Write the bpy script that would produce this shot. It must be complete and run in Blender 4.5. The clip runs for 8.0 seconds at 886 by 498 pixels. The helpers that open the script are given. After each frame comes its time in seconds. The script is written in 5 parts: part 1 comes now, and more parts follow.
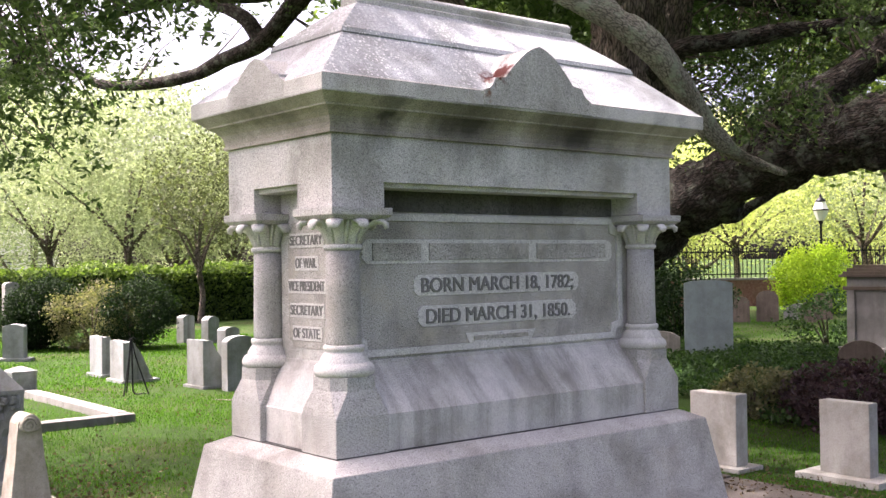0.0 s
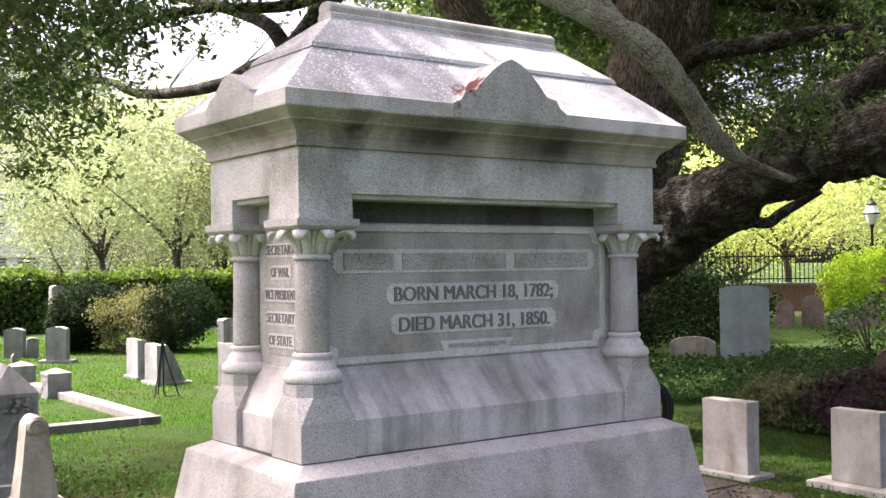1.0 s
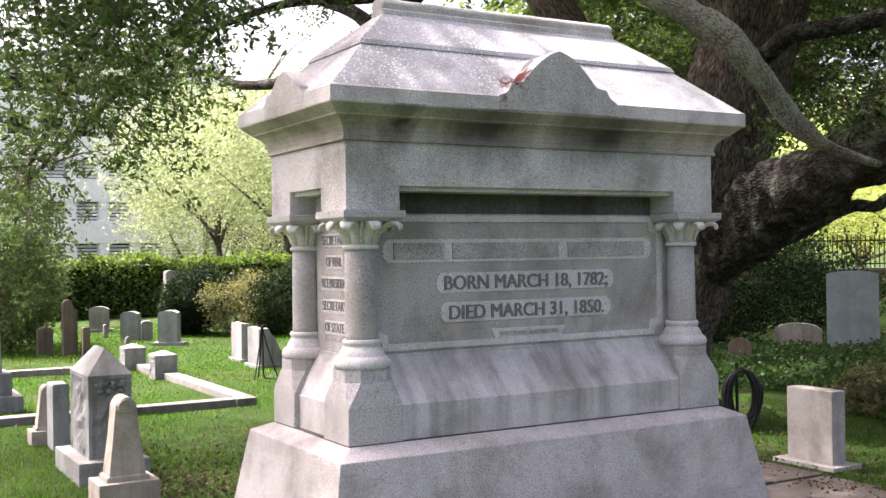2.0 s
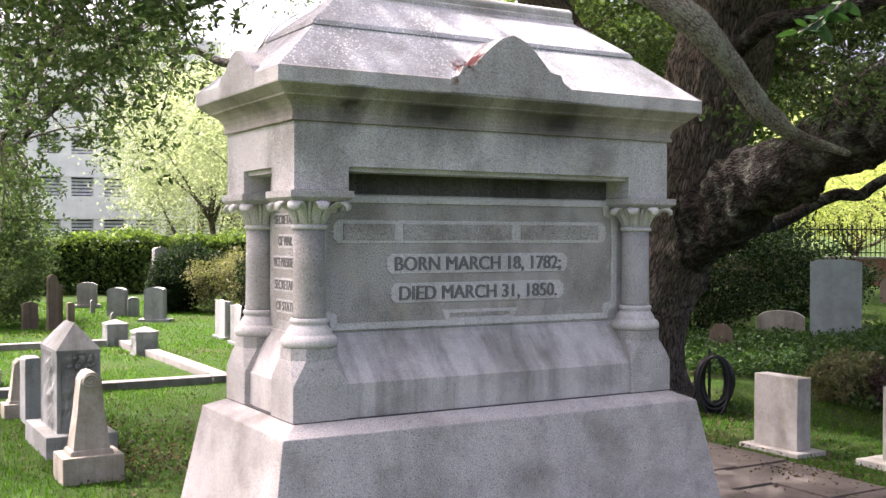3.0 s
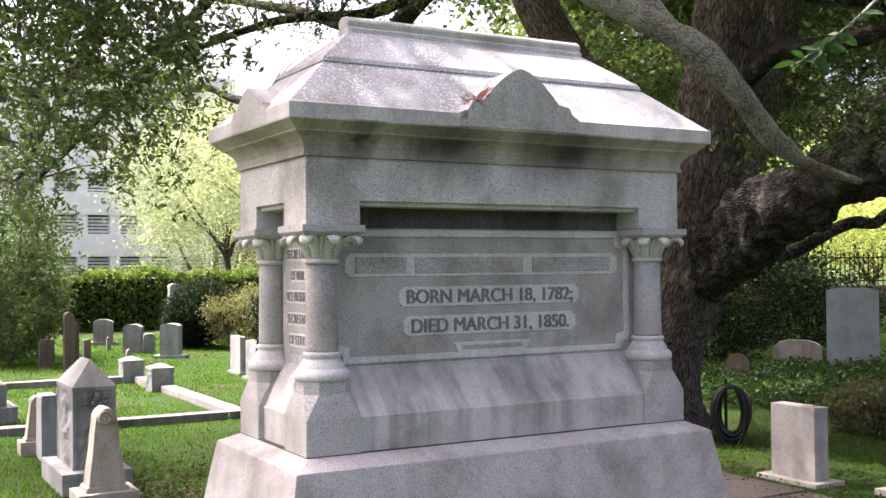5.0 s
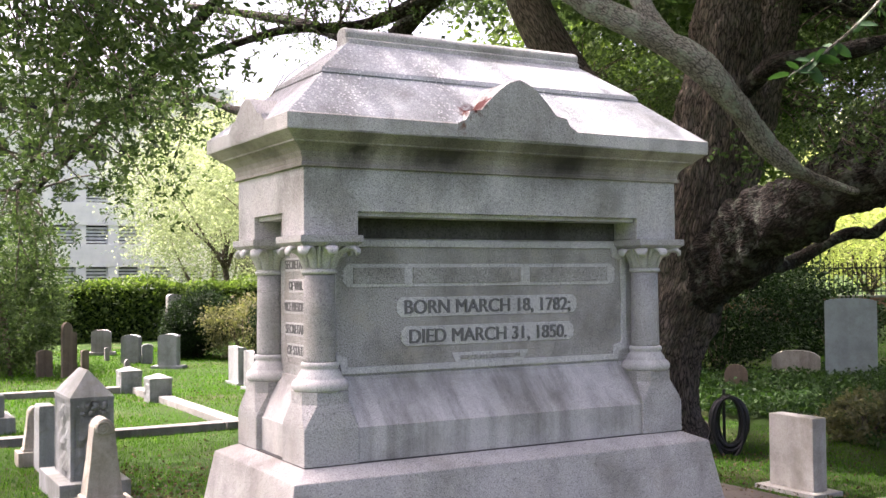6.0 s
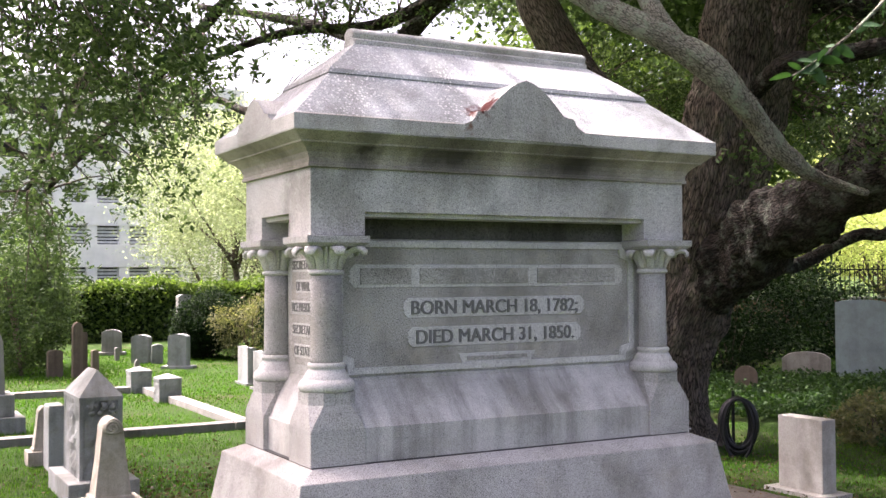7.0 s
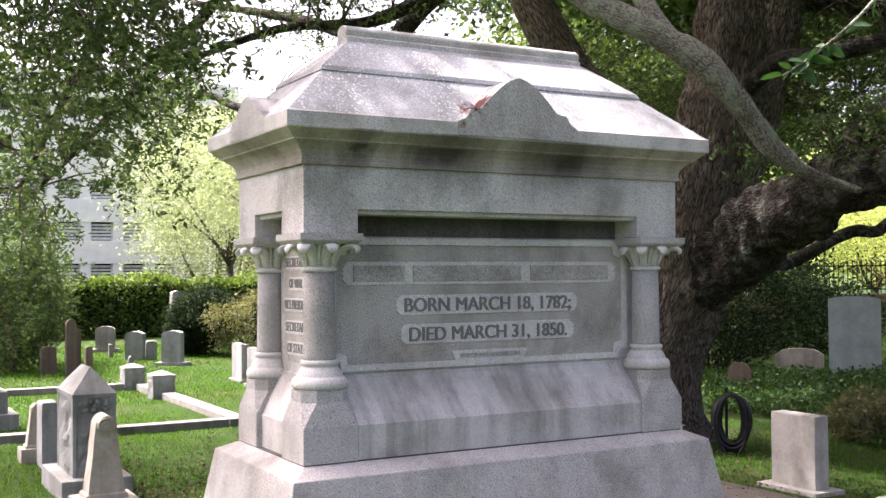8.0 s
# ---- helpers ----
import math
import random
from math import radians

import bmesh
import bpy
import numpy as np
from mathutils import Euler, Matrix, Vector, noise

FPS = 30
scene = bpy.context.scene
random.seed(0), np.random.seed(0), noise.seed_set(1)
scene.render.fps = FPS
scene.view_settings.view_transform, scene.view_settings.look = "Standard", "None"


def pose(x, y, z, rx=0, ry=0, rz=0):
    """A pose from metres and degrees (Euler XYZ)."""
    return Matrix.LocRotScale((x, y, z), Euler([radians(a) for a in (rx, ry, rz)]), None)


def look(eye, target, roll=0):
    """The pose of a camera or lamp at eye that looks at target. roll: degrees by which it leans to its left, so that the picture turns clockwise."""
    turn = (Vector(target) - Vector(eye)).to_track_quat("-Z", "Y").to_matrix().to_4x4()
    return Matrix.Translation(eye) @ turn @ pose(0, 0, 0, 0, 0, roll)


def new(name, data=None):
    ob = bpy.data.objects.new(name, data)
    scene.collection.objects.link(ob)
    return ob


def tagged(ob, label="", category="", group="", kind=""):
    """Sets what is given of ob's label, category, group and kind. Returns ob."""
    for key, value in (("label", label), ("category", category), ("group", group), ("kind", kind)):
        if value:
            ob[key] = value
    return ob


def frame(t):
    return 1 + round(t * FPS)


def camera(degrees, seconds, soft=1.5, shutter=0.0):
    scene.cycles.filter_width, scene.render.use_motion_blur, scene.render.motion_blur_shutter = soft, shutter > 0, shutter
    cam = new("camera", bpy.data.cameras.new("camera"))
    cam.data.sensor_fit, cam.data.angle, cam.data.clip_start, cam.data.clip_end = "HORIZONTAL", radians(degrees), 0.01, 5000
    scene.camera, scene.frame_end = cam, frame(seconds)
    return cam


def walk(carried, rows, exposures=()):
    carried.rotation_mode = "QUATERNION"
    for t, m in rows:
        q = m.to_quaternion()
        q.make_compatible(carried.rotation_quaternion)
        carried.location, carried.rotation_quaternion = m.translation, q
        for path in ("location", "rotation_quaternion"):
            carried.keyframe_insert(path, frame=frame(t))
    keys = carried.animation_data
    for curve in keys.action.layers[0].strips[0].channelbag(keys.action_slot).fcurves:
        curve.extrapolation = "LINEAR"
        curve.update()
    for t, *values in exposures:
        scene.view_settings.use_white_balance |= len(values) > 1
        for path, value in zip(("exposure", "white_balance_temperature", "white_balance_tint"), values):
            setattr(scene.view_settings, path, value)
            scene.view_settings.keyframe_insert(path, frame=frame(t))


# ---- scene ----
cam = camera(44.9, 8.0)
PATH = [
    (0, (-3.395, -4.002, 1.614), (-2.131, -2.453, 1.64), -0.8),
    (0.5, (-3.325, -4.151, 1.658), (-2.113, -2.561, 1.706), -0.7),
    (1, (-3.158, -4.295, 1.638), (-1.973, -2.684, 1.671), -0.7),
    (1.5, (-2.973, -4.427, 1.654), (-1.876, -2.755, 1.669), 0.3),
    (2, (-2.972, -4.558, 1.659), (-1.966, -2.83, 1.665), -0.8),
    (2.2, (-2.979, -4.601, 1.684), (-1.959, -2.881, 1.665), 0.1),
    (3.3, (-2.76, -4.723, 1.65), (-1.761, -2.99, 1.622), 0.2),
    (3.5, (-2.765, -4.732, 1.657), (-1.774, -2.994, 1.643), 0.1),
    (4, (-2.782, -4.734, 1.655), (-1.79, -2.998, 1.643), -0.1),
    (4.5, (-2.797, -4.726, 1.651), (-1.819, -2.982, 1.656), -0.1),
    (5, (-2.799, -4.734, 1.654), (-1.814, -2.994, 1.688), -0.5),
    (6.5, (-2.801, -4.746, 1.653), (-1.815, -3.006, 1.709), -0.4),
    (7, (-2.787, -4.751, 1.653), (-1.816, -3.003, 1.708), -0.4),
    (7.5, (-2.784, -4.751, 1.663), (-1.809, -3.005, 1.714), -0.4),
    (8, (-2.782, -4.755, 1.658), (-1.802, -3.012, 1.706), -0.4),
]
walk(cam, [(t, look(eye, target, roll)) for t, eye, target, roll in PATH], [(0, 2.4, 6600, 25), (8, 2.4, 6600, 25)])


# ---- world and sun ----
world = bpy.data.worlds.new("world")
scene.world = world
world.use_nodes = True
wn = world.node_tree.nodes
wl = world.node_tree.links
sky = wn.new("ShaderNodeTexSky")
sky.sky_type, sky.sun_disc = "NISHITA", False
SUN_UP, SUN_TURN = radians(60), radians(-30)
sky.sun_elevation, sky.sun_rotation = SUN_UP, SUN_TURN
sky.air_density, sky.dust_density, sky.ozone_density = 0.5, 9.0, 0.5
wn["Background"].inputs["Strength"].default_value = 0.15
wl.new(sky.outputs["Color"], wn["Background"].inputs["Color"])

sun = new("sun", bpy.data.lights.new("sun", "SUN"))
sun.data.energy, sun.data.angle, sun.data.color = 2.5, radians(0.8), (1.0, 0.985, 0.955)
SUN_FROM = Vector((math.sin(SUN_TURN) * math.cos(SUN_UP), math.cos(SUN_TURN) * math.cos(SUN_UP), math.sin(SUN_UP)))
sun.matrix_world = look(SUN_FROM * 50, (0, 0, 0))


# ---- materials ----
def mat(name, rough=0.8, metal=0.0):
    m = bpy.data.materials.new(name)
    m.use_nodes = True
    n = m.node_tree.nodes
    b = n["Principled BSDF"]
    b.inputs["Roughness"].default_value = rough
    b.inputs["Metallic"].default_value = metal
    b.inputs["Specular IOR Level"].default_value = 0.3
    return m, n, m.node_tree.links, b


def noise_node(n, l, coord, scale, detail=4.0, rough=0.6, stretch=(1, 1, 1)):
    mp = n.new("ShaderNodeMapping")
    mp.inputs["Scale"].default_value = stretch
    l.new(coord, mp.inputs["Vector"])
    t = n.new("ShaderNodeTexNoise")
    t.inputs["Scale"].default_value, t.inputs["Detail"].default_value, t.inputs["Roughness"].default_value = scale, detail, rough
    l.new(mp.outputs["Vector"], t.inputs["Vector"])
    return t.outputs["Fac"]


def ramp(n, l, fac, stops):
    r = n.new("ShaderNodeValToRGB")
    while len(r.color_ramp.elements) < len(stops):
        r.color_ramp.elements.new(0.5)
    for e, (p, c) in zip(r.color_ramp.elements, stops):
        e.position = p
        e.color = (*c, 1) if len(c) == 3 else c
    l.new(fac, r.inputs["Fac"])
    return r.outputs["Color"]


def mix(n, l, a, b, fac, mode="MIX"):
    x = n.new("ShaderNodeMix")
    x.data_type, x.blend_type = "RGBA", mode
    if isinstance(fac, float):
        x.inputs[0].default_value = fac
    else:
        l.new(fac, x.inputs[0])
    for v, s in ((a, 6), (b, 7)):
        if isinstance(v, tuple):
            x.inputs[s].default_value = (*v, 1)
        else:
            l.new(v, x.inputs[s])
    return x.outputs[2]


def grey(v, tint=(1.0, 1.0, 1.0)):
    return tuple(v * t for t in tint)


def bump(n, l, b, height, strength=0.3, dist=0.01):
    k = n.new("ShaderNodeBump")
    k.inputs["Strength"].default_value, k.inputs["Distance"].default_value = strength, dist
    l.new(height, k.inputs["Height"])
    l.new(k.outputs["Normal"], b.inputs["Normal"])


def stone(name, base, speck, grain=260.0, stain=0.5, tint=(1.01, 0.985, 0.94), relief=0.25, streak=0.55, rough=0.8, rust=False, growth=0.0, spots=0.0, patches=0.0):
    """Speckled stone with mottling, vertical water streaks and, where asked, lichen or rust."""
    m, n, l, b = mat(name, rough)
    co = n.new("ShaderNodeNewGeometry").outputs["Position"]
    fine = noise_node(n, l, co, grain, 2.0, 0.7)
    c = ramp(n, l, fine, [(0.32, grey(base * (1 - speck), tint)), (0.47, grey(base, tint)), (0.56, grey(base * 1.06, tint)), (0.7, grey(min(base * (1 + speck * 0.8), 0.9), tint))])
    mott = noise_node(n, l, co, 3.1, 5.0, 0.62)
    c = mix(n, l, c, grey(0.62, (0.98, 0.98, 0.93)), ramp(n, l, mott, [(0.44, (0, 0, 0)), (0.66, grey(stain))]), "MULTIPLY")
    grime = noise_node(n, l, co, 1.6, 9.0, 0.72)
    c = mix(n, l, c, (0.5, 0.47, 0.42), ramp(n, l, grime, [(0.5, (0, 0, 0)), (0.64, grey(stain * 0.5))]), "MULTIPLY")
    if patches:
        pt = noise_node(n, l, co, 4.3, 6.0, 0.7)
        c = mix(n, l, c, (0.45, 0.4, 0.32), ramp(n, l, pt, [(0.52, (0, 0, 0)), (0.7, grey(patches))]))
        pt = noise_node(n, l, co, 6.1, 5.0, 0.65)
        c = mix(n, l, c, (0.19, 0.183, 0.17), ramp(n, l, pt, [(0.54, (0, 0, 0)), (0.7, grey(patches))]))
    strk = noise_node(n, l, co, 1.0, 5.0, 0.62, (8.0, 2.0, 0.3))
    c = mix(n, l, c, grey(0.45, (0.99, 0.98, 0.95)), ramp(n, l, strk, [(0.46, (0, 0, 0)), (0.56, grey(streak * 0.45)), (0.68, grey(streak))]), "MULTIPLY")
    if rust:
        # dark runs below the ends of the gable
        sep = n.new("ShaderNodeSeparateXYZ")
        l.new(co, sep.inputs[0])
        wav = noise_node(n, l, co, 7.0, 4.0, 0.6, (1, 1, 0.4))
        for x0, wide in ((-0.34, 0.24), (0.36, 0.34), (-0.8, 0.05)):
            dx = n.new("ShaderNodeMath")
            dx.operation = "SUBTRACT"
            l.new(sep.outputs["X"], dx.inputs[0])
            dx.inputs[1].default_value = x0
            ab = n.new("ShaderNodeMath")
            ab.operation = "ABSOLUTE"
            l.new(dx.outputs[0], ab.inputs[0])
            ad = n.new("ShaderNodeMath")
            ad.operation = "MULTIPLY_ADD"
            l.new(wav, ad.inputs[0])
            ad.inputs[1].default_value = 0.3
            l.new(ab.outputs[0], ad.inputs[2])
            side = ramp(n, l, ad.outputs[0], [(0.175, grey(0.95)), (0.2 + wide, (0, 0, 0))])
            hgt = n.new("ShaderNodeMapRange")
            hgt.inputs[1].default_value, hgt.inputs[2].default_value = 1.98, 2.24
            l.new(sep.outputs["Z"], hgt.inputs[0])
            cut = ramp(n, l, hgt.outputs[0], [(0.0, (0, 0, 0)), (0.3, grey(0.16)), (0.62, grey(0.5)), (0.8, grey(0.95)), (0.99, grey(0.95)), (1.0, grey(0.6))])
            low = mix(n, l, side, cut, 1.0, "MULTIPLY")
            top = n.new("ShaderNodeMath")
            top.operation = "LESS_THAN"
            l.new(sep.outputs["Z"], top.inputs[0])
            top.inputs[1].default_value = 2.297
            low = mix(n, l, low, top.outputs[0], 1.0, "MULTIPLY")
            c = mix(n, l, c, (0.03, 0.026, 0.023), low)
    if spots:
        v = n.new("ShaderNodeTexVoronoi")
        v.inputs["Scale"].default_value = 58.0
        l.new(co, v.inputs["Vector"])
        dots = ramp(n, l, v.outputs["Distance"], [(0.22, (1, 1, 1)), (0.34, (0, 0, 0))])
        dots = mix(n, l, dots, ramp(n, l, noise_node(n, l, co, 2.2, 3.0), [(0.45, (0, 0, 0)), (0.6, grey(spots))]), 1.0, "MULTIPLY")
        c = mix(n, l, c, (0.78, 0.78, 0.76), dots)
    if growth:
        gr = noise_node(n, l, co, 14.0, 6.0, 0.7)
        c = mix(n, l, c, (0.16, 0.15, 0.09), ramp(n, l, gr, [(0.52, (0, 0, 0)), (0.68, grey(growth))]))
    if rust:
        for place, size, tone in (((-0.19, -0.47, 2.475), 0.06, (0.08, 0.011, 0.007)), ((-0.23, -0.485, 2.42), 0.045, (0.085, 0.016, 0.01)), ((-0.30, -0.545, 2.34), 0.012, (0.16, 0.08, 0.05))):
            d = n.new("ShaderNodeVectorMath")
            d.operation = "DISTANCE"
            l.new(co, d.inputs[0])
            d.inputs[1].default_value = place
            w = n.new("ShaderNodeMath")
            w.operation = "MULTIPLY_ADD"
            l.new(noise_node(n, l, co, 28.0, 3.0), w.inputs[0])
            w.inputs[1].default_value = 0.12
            l.new(d.outputs["Value"], w.inputs[2])
            c = mix(n, l, c, tone, ramp(n, l, w.outputs[0], [(size + 0.045, (1, 1, 1)), (size + 0.075, (0, 0, 0))]))
    l.new(c, b.inputs["Base Color"])
    bump(n, l, b, noise_node(n, l, co, grain * 0.7, 3.0), relief, 0.004)
    return m


def bark(name, dark, light, green=0.3, scale=9.0, along=0.2, gap=0.16, lichen=(0.17, 0.19, 0.12), relief=0.03):
    """Broken plates between dark furrows that run along the limb, with lichen on top."""
    m, n, l, b = mat(name, 0.95)
    b.inputs["Specular IOR Level"].default_value = 0.12
    at = n.new("ShaderNodeAttribute")
    at.attribute_name = "grain"
    co = at.outputs["Vector"]
    for size, much in ((4.0, 0.07), (19.0, 0.014)):
        wob = n.new("ShaderNodeTexNoise")
        wob.inputs["Scale"].default_value, wob.inputs["Detail"].default_value = size, 3.0
        l.new(co, wob.inputs["Vector"])
        add = n.new("ShaderNodeVectorMath")
        add.operation = "MULTIPLY_ADD"
        l.new(wob.outputs["Color"], add.inputs[0])
        add.inputs[1].default_value = (much, much, much)
        l.new(co, add.inputs[2])
        co = add.outputs["Vector"]
    mp = n.new("ShaderNodeMapping")
    mp.inputs["Scale"].default_value = (1, 1, along)
    l.new(co, mp.inputs["Vector"])
    v = n.new("ShaderNodeTexVoronoi")
    v.feature = "DISTANCE_TO_EDGE"
    v.inputs["Scale"].default_value = scale
    l.new(mp.outputs["Vector"], v.inputs["Vector"])
    fine = noise_node(n, l, co, scale * 2.2, 6.0, 0.75, (1, 1, along * 1.6))
    k = n.new("ShaderNodeMath")
    k.operation = "MULTIPLY_ADD"
    l.new(fine, k.inputs[0])
    k.inputs[1].default_value = 0.55
    l.new(v.outputs["Distance"], k.inputs[2])
    ridges = k.outputs[0]
    mid = tuple(0.5 * a + 0.5 * q for a, q in zip(dark, light))
    c = ramp(n, l, ridges, [(0.25, dark), (0.29 + gap * 0.5, mid), (0.32 + gap * 1.6, light)])
    tone = noise_node(n, l, co, 1.7, 4.0, 0.6)
    c = mix(n, l, c, (0.5, 0.46, 0.42), ramp(n, l, tone, [(0.42, (0, 0, 0)), (0.62, grey(0.75))]), "MULTIPLY")
    lich = noise_node(n, l, co, 7.0, 8.0, 0.75)
    c = mix(n, l, c, lichen, ramp(n, l, lich, [(0.5, (0, 0, 0)), (0.62, grey(green))]))
    l.new(c, b.inputs["Base Color"])
    bump(n, l, b, ridges, 1.0, relief)
    return m


def leaf(name, a, c2, glow=0.5, rough=0.5, through_tint=(1.25, 1.45, 0.6), gloss=0.15):
    """Leaf with colour that differs from leaf to leaf and lets light through."""
    m, n, l, b = mat(name, rough)
    b.inputs["Specular IOR Level"].default_value = gloss
    rnd = n.new("ShaderNodeNewGeometry").outputs["Random Per Island"]
    c = ramp(n, l, rnd, [(0.0, a), (0.75, c2), (1.0, tuple(min(v * 1.35, 0.8) for v in c2))])
    l.new(c, b.inputs["Base Color"])
    t = n.new("ShaderNodeBsdfTranslucent")
    k = n.new("ShaderNodeMix")
    k.data_type, k.blend_type = "RGBA", "MULTIPLY"
    k.inputs[0].default_value = 1.0
    l.new(c, k.inputs[6])
    k.inputs[7].default_value = (*through_tint, 1)
    l.new(k.outputs[2], t.inputs["Color"])
    s = n.new("ShaderNodeMixShader")
    s.inputs["Fac"].default_value = glow
    l.new(b.outputs["BSDF"], s.inputs[1])
    l.new(t.outputs["BSDF"], s.inputs[2])
    l.new(s.outputs["Shader"], n["Material Output"].inputs["Surface"])
    return m


def plain(name, colour, rough=0.7, metal=0.0, wear=0.35, scale=20.0):
    m, n, l, b = mat(name, rough, metal)
    co = n.new("ShaderNodeTexCoord").outputs["Object"]
    c = ramp(n, l, noise_node(n, l, co, scale, 6.0), [(0.35, tuple(v * (1 - wear) for v in colour)), (0.65, colour)])
    l.new(c, b.inputs["Base Color"])
    return m


def soil(name, tones, scale, relief):
    m, n, l, b = mat(name, 0.95)
    b.inputs["Specular IOR Level"].default_value = 0.1
    co = n.new("ShaderNodeNewGeometry").outputs["Position"]
    c = ramp(n, l, noise_node(n, l, co, scale, 8.0, 0.7), [(0.3, tones[0]), (0.5, tones[1]), (0.68, tones[2])])
    big = noise_node(n, l, co, 0.55, 5.0)
    c = mix(n, l, c, tones[3], ramp(n, l, big, [(0.48, (0, 0, 0)), (0.7, grey(0.75))]))
    l.new(c, b.inputs["Base Color"])
    bump(n, l, b, noise_node(n, l, co, scale * 2, 6.0), relief, 0.03)
    return m


GRANITE_PLAIN = stone("granite_plain", 0.4, 0.8, 240.0, 0.7, streak=0.22, relief=0.4, rust=True, patches=0.2)
GRANITE_DIRTY = stone("granite_blackened", 0.37, 0.7, 220.0, 0.9, (1.08, 0.98, 0.86), streak=0.6, rust=True)
# recess stone: dark stain, with the shade of the recess put into its colour
GRANITE_RECESS = stone("granite_stained_shade", 0.085, 0.6, 120.0, 0.9, streak=0.9)
GRANITE = stone("granite_fine", 0.5, 0.8, 240.0, 0.8, rust=True, streak=0.3, relief=0.35, patches=0.25)
GRANITE_RUN = stone("granite_run_stained", 0.47, 0.55, 290.0, 0.7, streak=0.75, relief=0.35, patches=0.2)
GRANITE_LID = stone("granite_lid", 0.42, 0.65, 240.0, 0.95, (0.955, 0.985, 1.0), streak=0.2, rust=True, spots=0.75)
GRANITE_ROUGH = stone("granite_hammered", 0.38, 0.8, 170.0, 0.8, (1.03, 0.985, 0.91), 0.8, 0.2, 0.9, patches=0.55)
GRANITE_PALE = stone("granite_pale", 0.55, 0.55, 210.0, 0.45, streak=0.3)
# letters darker than their bands: the shadow round their edges is in the colour
LETTER_SHADED = stone("granite_letter_shaded", 0.16, 0.3, 250.0, 0.3, streak=0.1)
MORTAR = stone("dark_mortar", 0.07, 0.5, 120.0, 0.6)
STONE_GREY = stone("weathered_grey_stone", 0.29, 0.3, 160.0, 0.8, (0.95, 1.0, 0.97), 0.5, 0.6, 0.9, growth=0.35)
STONE_PALE = stone("weathered_pale_marble", 0.25, 0.18, 160.0, 0.7, (1.0, 0.97, 0.9), 0.4, 0.6, 0.85, growth=0.3)
STONE_CREAM = stone("cream_marble", 0.38, 0.2, 160.0, 0.9, (1.06, 0.97, 0.82), 0.4, 0.7, 0.85, growth=0.45)
MARBLE = stone("white_marble", 0.38, 0.12, 90.0, 0.8, (1.03, 1.0, 0.9), 0.15, 0.4, 0.8, growth=0.22)
SLATE = stone("blue_grey_slate", 0.36, 0.12, 120.0, 0.5, (0.86, 1.02, 0.98), 0.2, 0.2, 0.75, growth=0.2)
BROWNSTONE = stone("brown_sandstone", 0.14, 0.3, 120.0, 0.7, (1.15, 0.9, 0.7), 0.5, 0.6, 0.95, growth=0.3)
# front kerb row: lichen, and a dark base that holds its face's shade
KERB_SHADED = stone("shaded_lichened_kerb_stone", 0.17, 0.35, 160.0, 0.9, (1.03, 0.99, 0.92), 0.5, 0.5, 0.9, growth=0.4)
PAVING = stone("brown_paving", 0.09, 0.35, 110.0, 0.9, (1.1, 0.95, 0.82), 0.6, 0.3, 0.95, growth=0.3)
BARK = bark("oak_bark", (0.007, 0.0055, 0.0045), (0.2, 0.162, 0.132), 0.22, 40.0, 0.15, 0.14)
# same oak as the trunk, darkened: the limbs' backlit shade is in the colour
BARK_LIMB_BACKLIT = bark("oak_limb_bark", (0.003, 0.0026, 0.0022), (0.05, 0.041, 0.034), 0.5, 40.0, 0.3, 0.16, (0.16, 0.18, 0.14))
BARK_PALE = bark("lichen_bark", (0.025, 0.024, 0.018), (0.3, 0.285, 0.23), 0.75, 70.0, 0.3, 0.1, (0.28, 0.34, 0.24), 0.02)
LEAF_OAK = leaf("oak_leaf", (0.026, 0.05, 0.017), (0.075, 0.112, 0.043), 0.55, 0.5, (1.1, 1.2, 0.75), 0.14)
LEAF_TWIG = leaf("near_leaf", (0.02, 0.05, 0.02), (0.035, 0.075, 0.028), 0.18, 0.5)
# distant leaves paled and greyed: haze is put into the colour
LEAF_FAR_HAZE = leaf("far_leaf_hazed", (0.17, 0.21, 0.11), (0.34, 0.39, 0.24), 0.55, 0.6, (1.08, 1.14, 0.84))
LEAF_YOUNG = leaf("bronze_green_leaf", (0.035, 0.038, 0.022), (0.1, 0.115, 0.06), 0.4)
LEAF_BRIGHT = leaf("yellow_green_leaf", (0.2, 0.3, 0.03), (0.38, 0.48, 0.06), 0.6)
# yellow-green lightened so that blown-out sun glare sits in the leaf colour
LEAF_FAR_GLARE = leaf("far_leaf_glare", (0.3, 0.36, 0.14), (0.5, 0.55, 0.26), 0.6, 0.6, (1.15, 1.22, 0.72))
LEAF_HEDGE = leaf("hedge_leaf", (0.035, 0.062, 0.015), (0.115, 0.165, 0.042), 0.42, 0.6)
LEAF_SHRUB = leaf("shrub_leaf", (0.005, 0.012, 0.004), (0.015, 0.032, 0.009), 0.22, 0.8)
LEAF_BROWN = leaf("dry_shrub_leaf", (0.08, 0.09, 0.045), (0.17, 0.16, 0.09), 0.35)
LEAF_IVY = leaf("ivy_leaf", (0.01, 0.03, 0.008), (0.038, 0.078, 0.019), 0.3, 0.55)
LEAF_PURPLE = leaf("purple_leaf", (0.03, 0.015, 0.02), (0.06, 0.035, 0.04), 0.3)
LEAF_DRY = leaf("fallen_leaf", (0.04, 0.027, 0.015), (0.11, 0.078, 0.04), 0.1)
GRASS = leaf("grass_blade", (0.021, 0.07, 0.006), (0.062, 0.14, 0.012), 0.45, 0.8, gloss=0.05)
LAWN = soil("lawn", ((0.014, 0.028, 0.006), (0.024, 0.054, 0.008), (0.042, 0.082, 0.012), (0.055, 0.043, 0.024)), 30.0, 0.7)
IRON = plain("black_iron", (0.02, 0.02, 0.022), 0.5, 0.6)
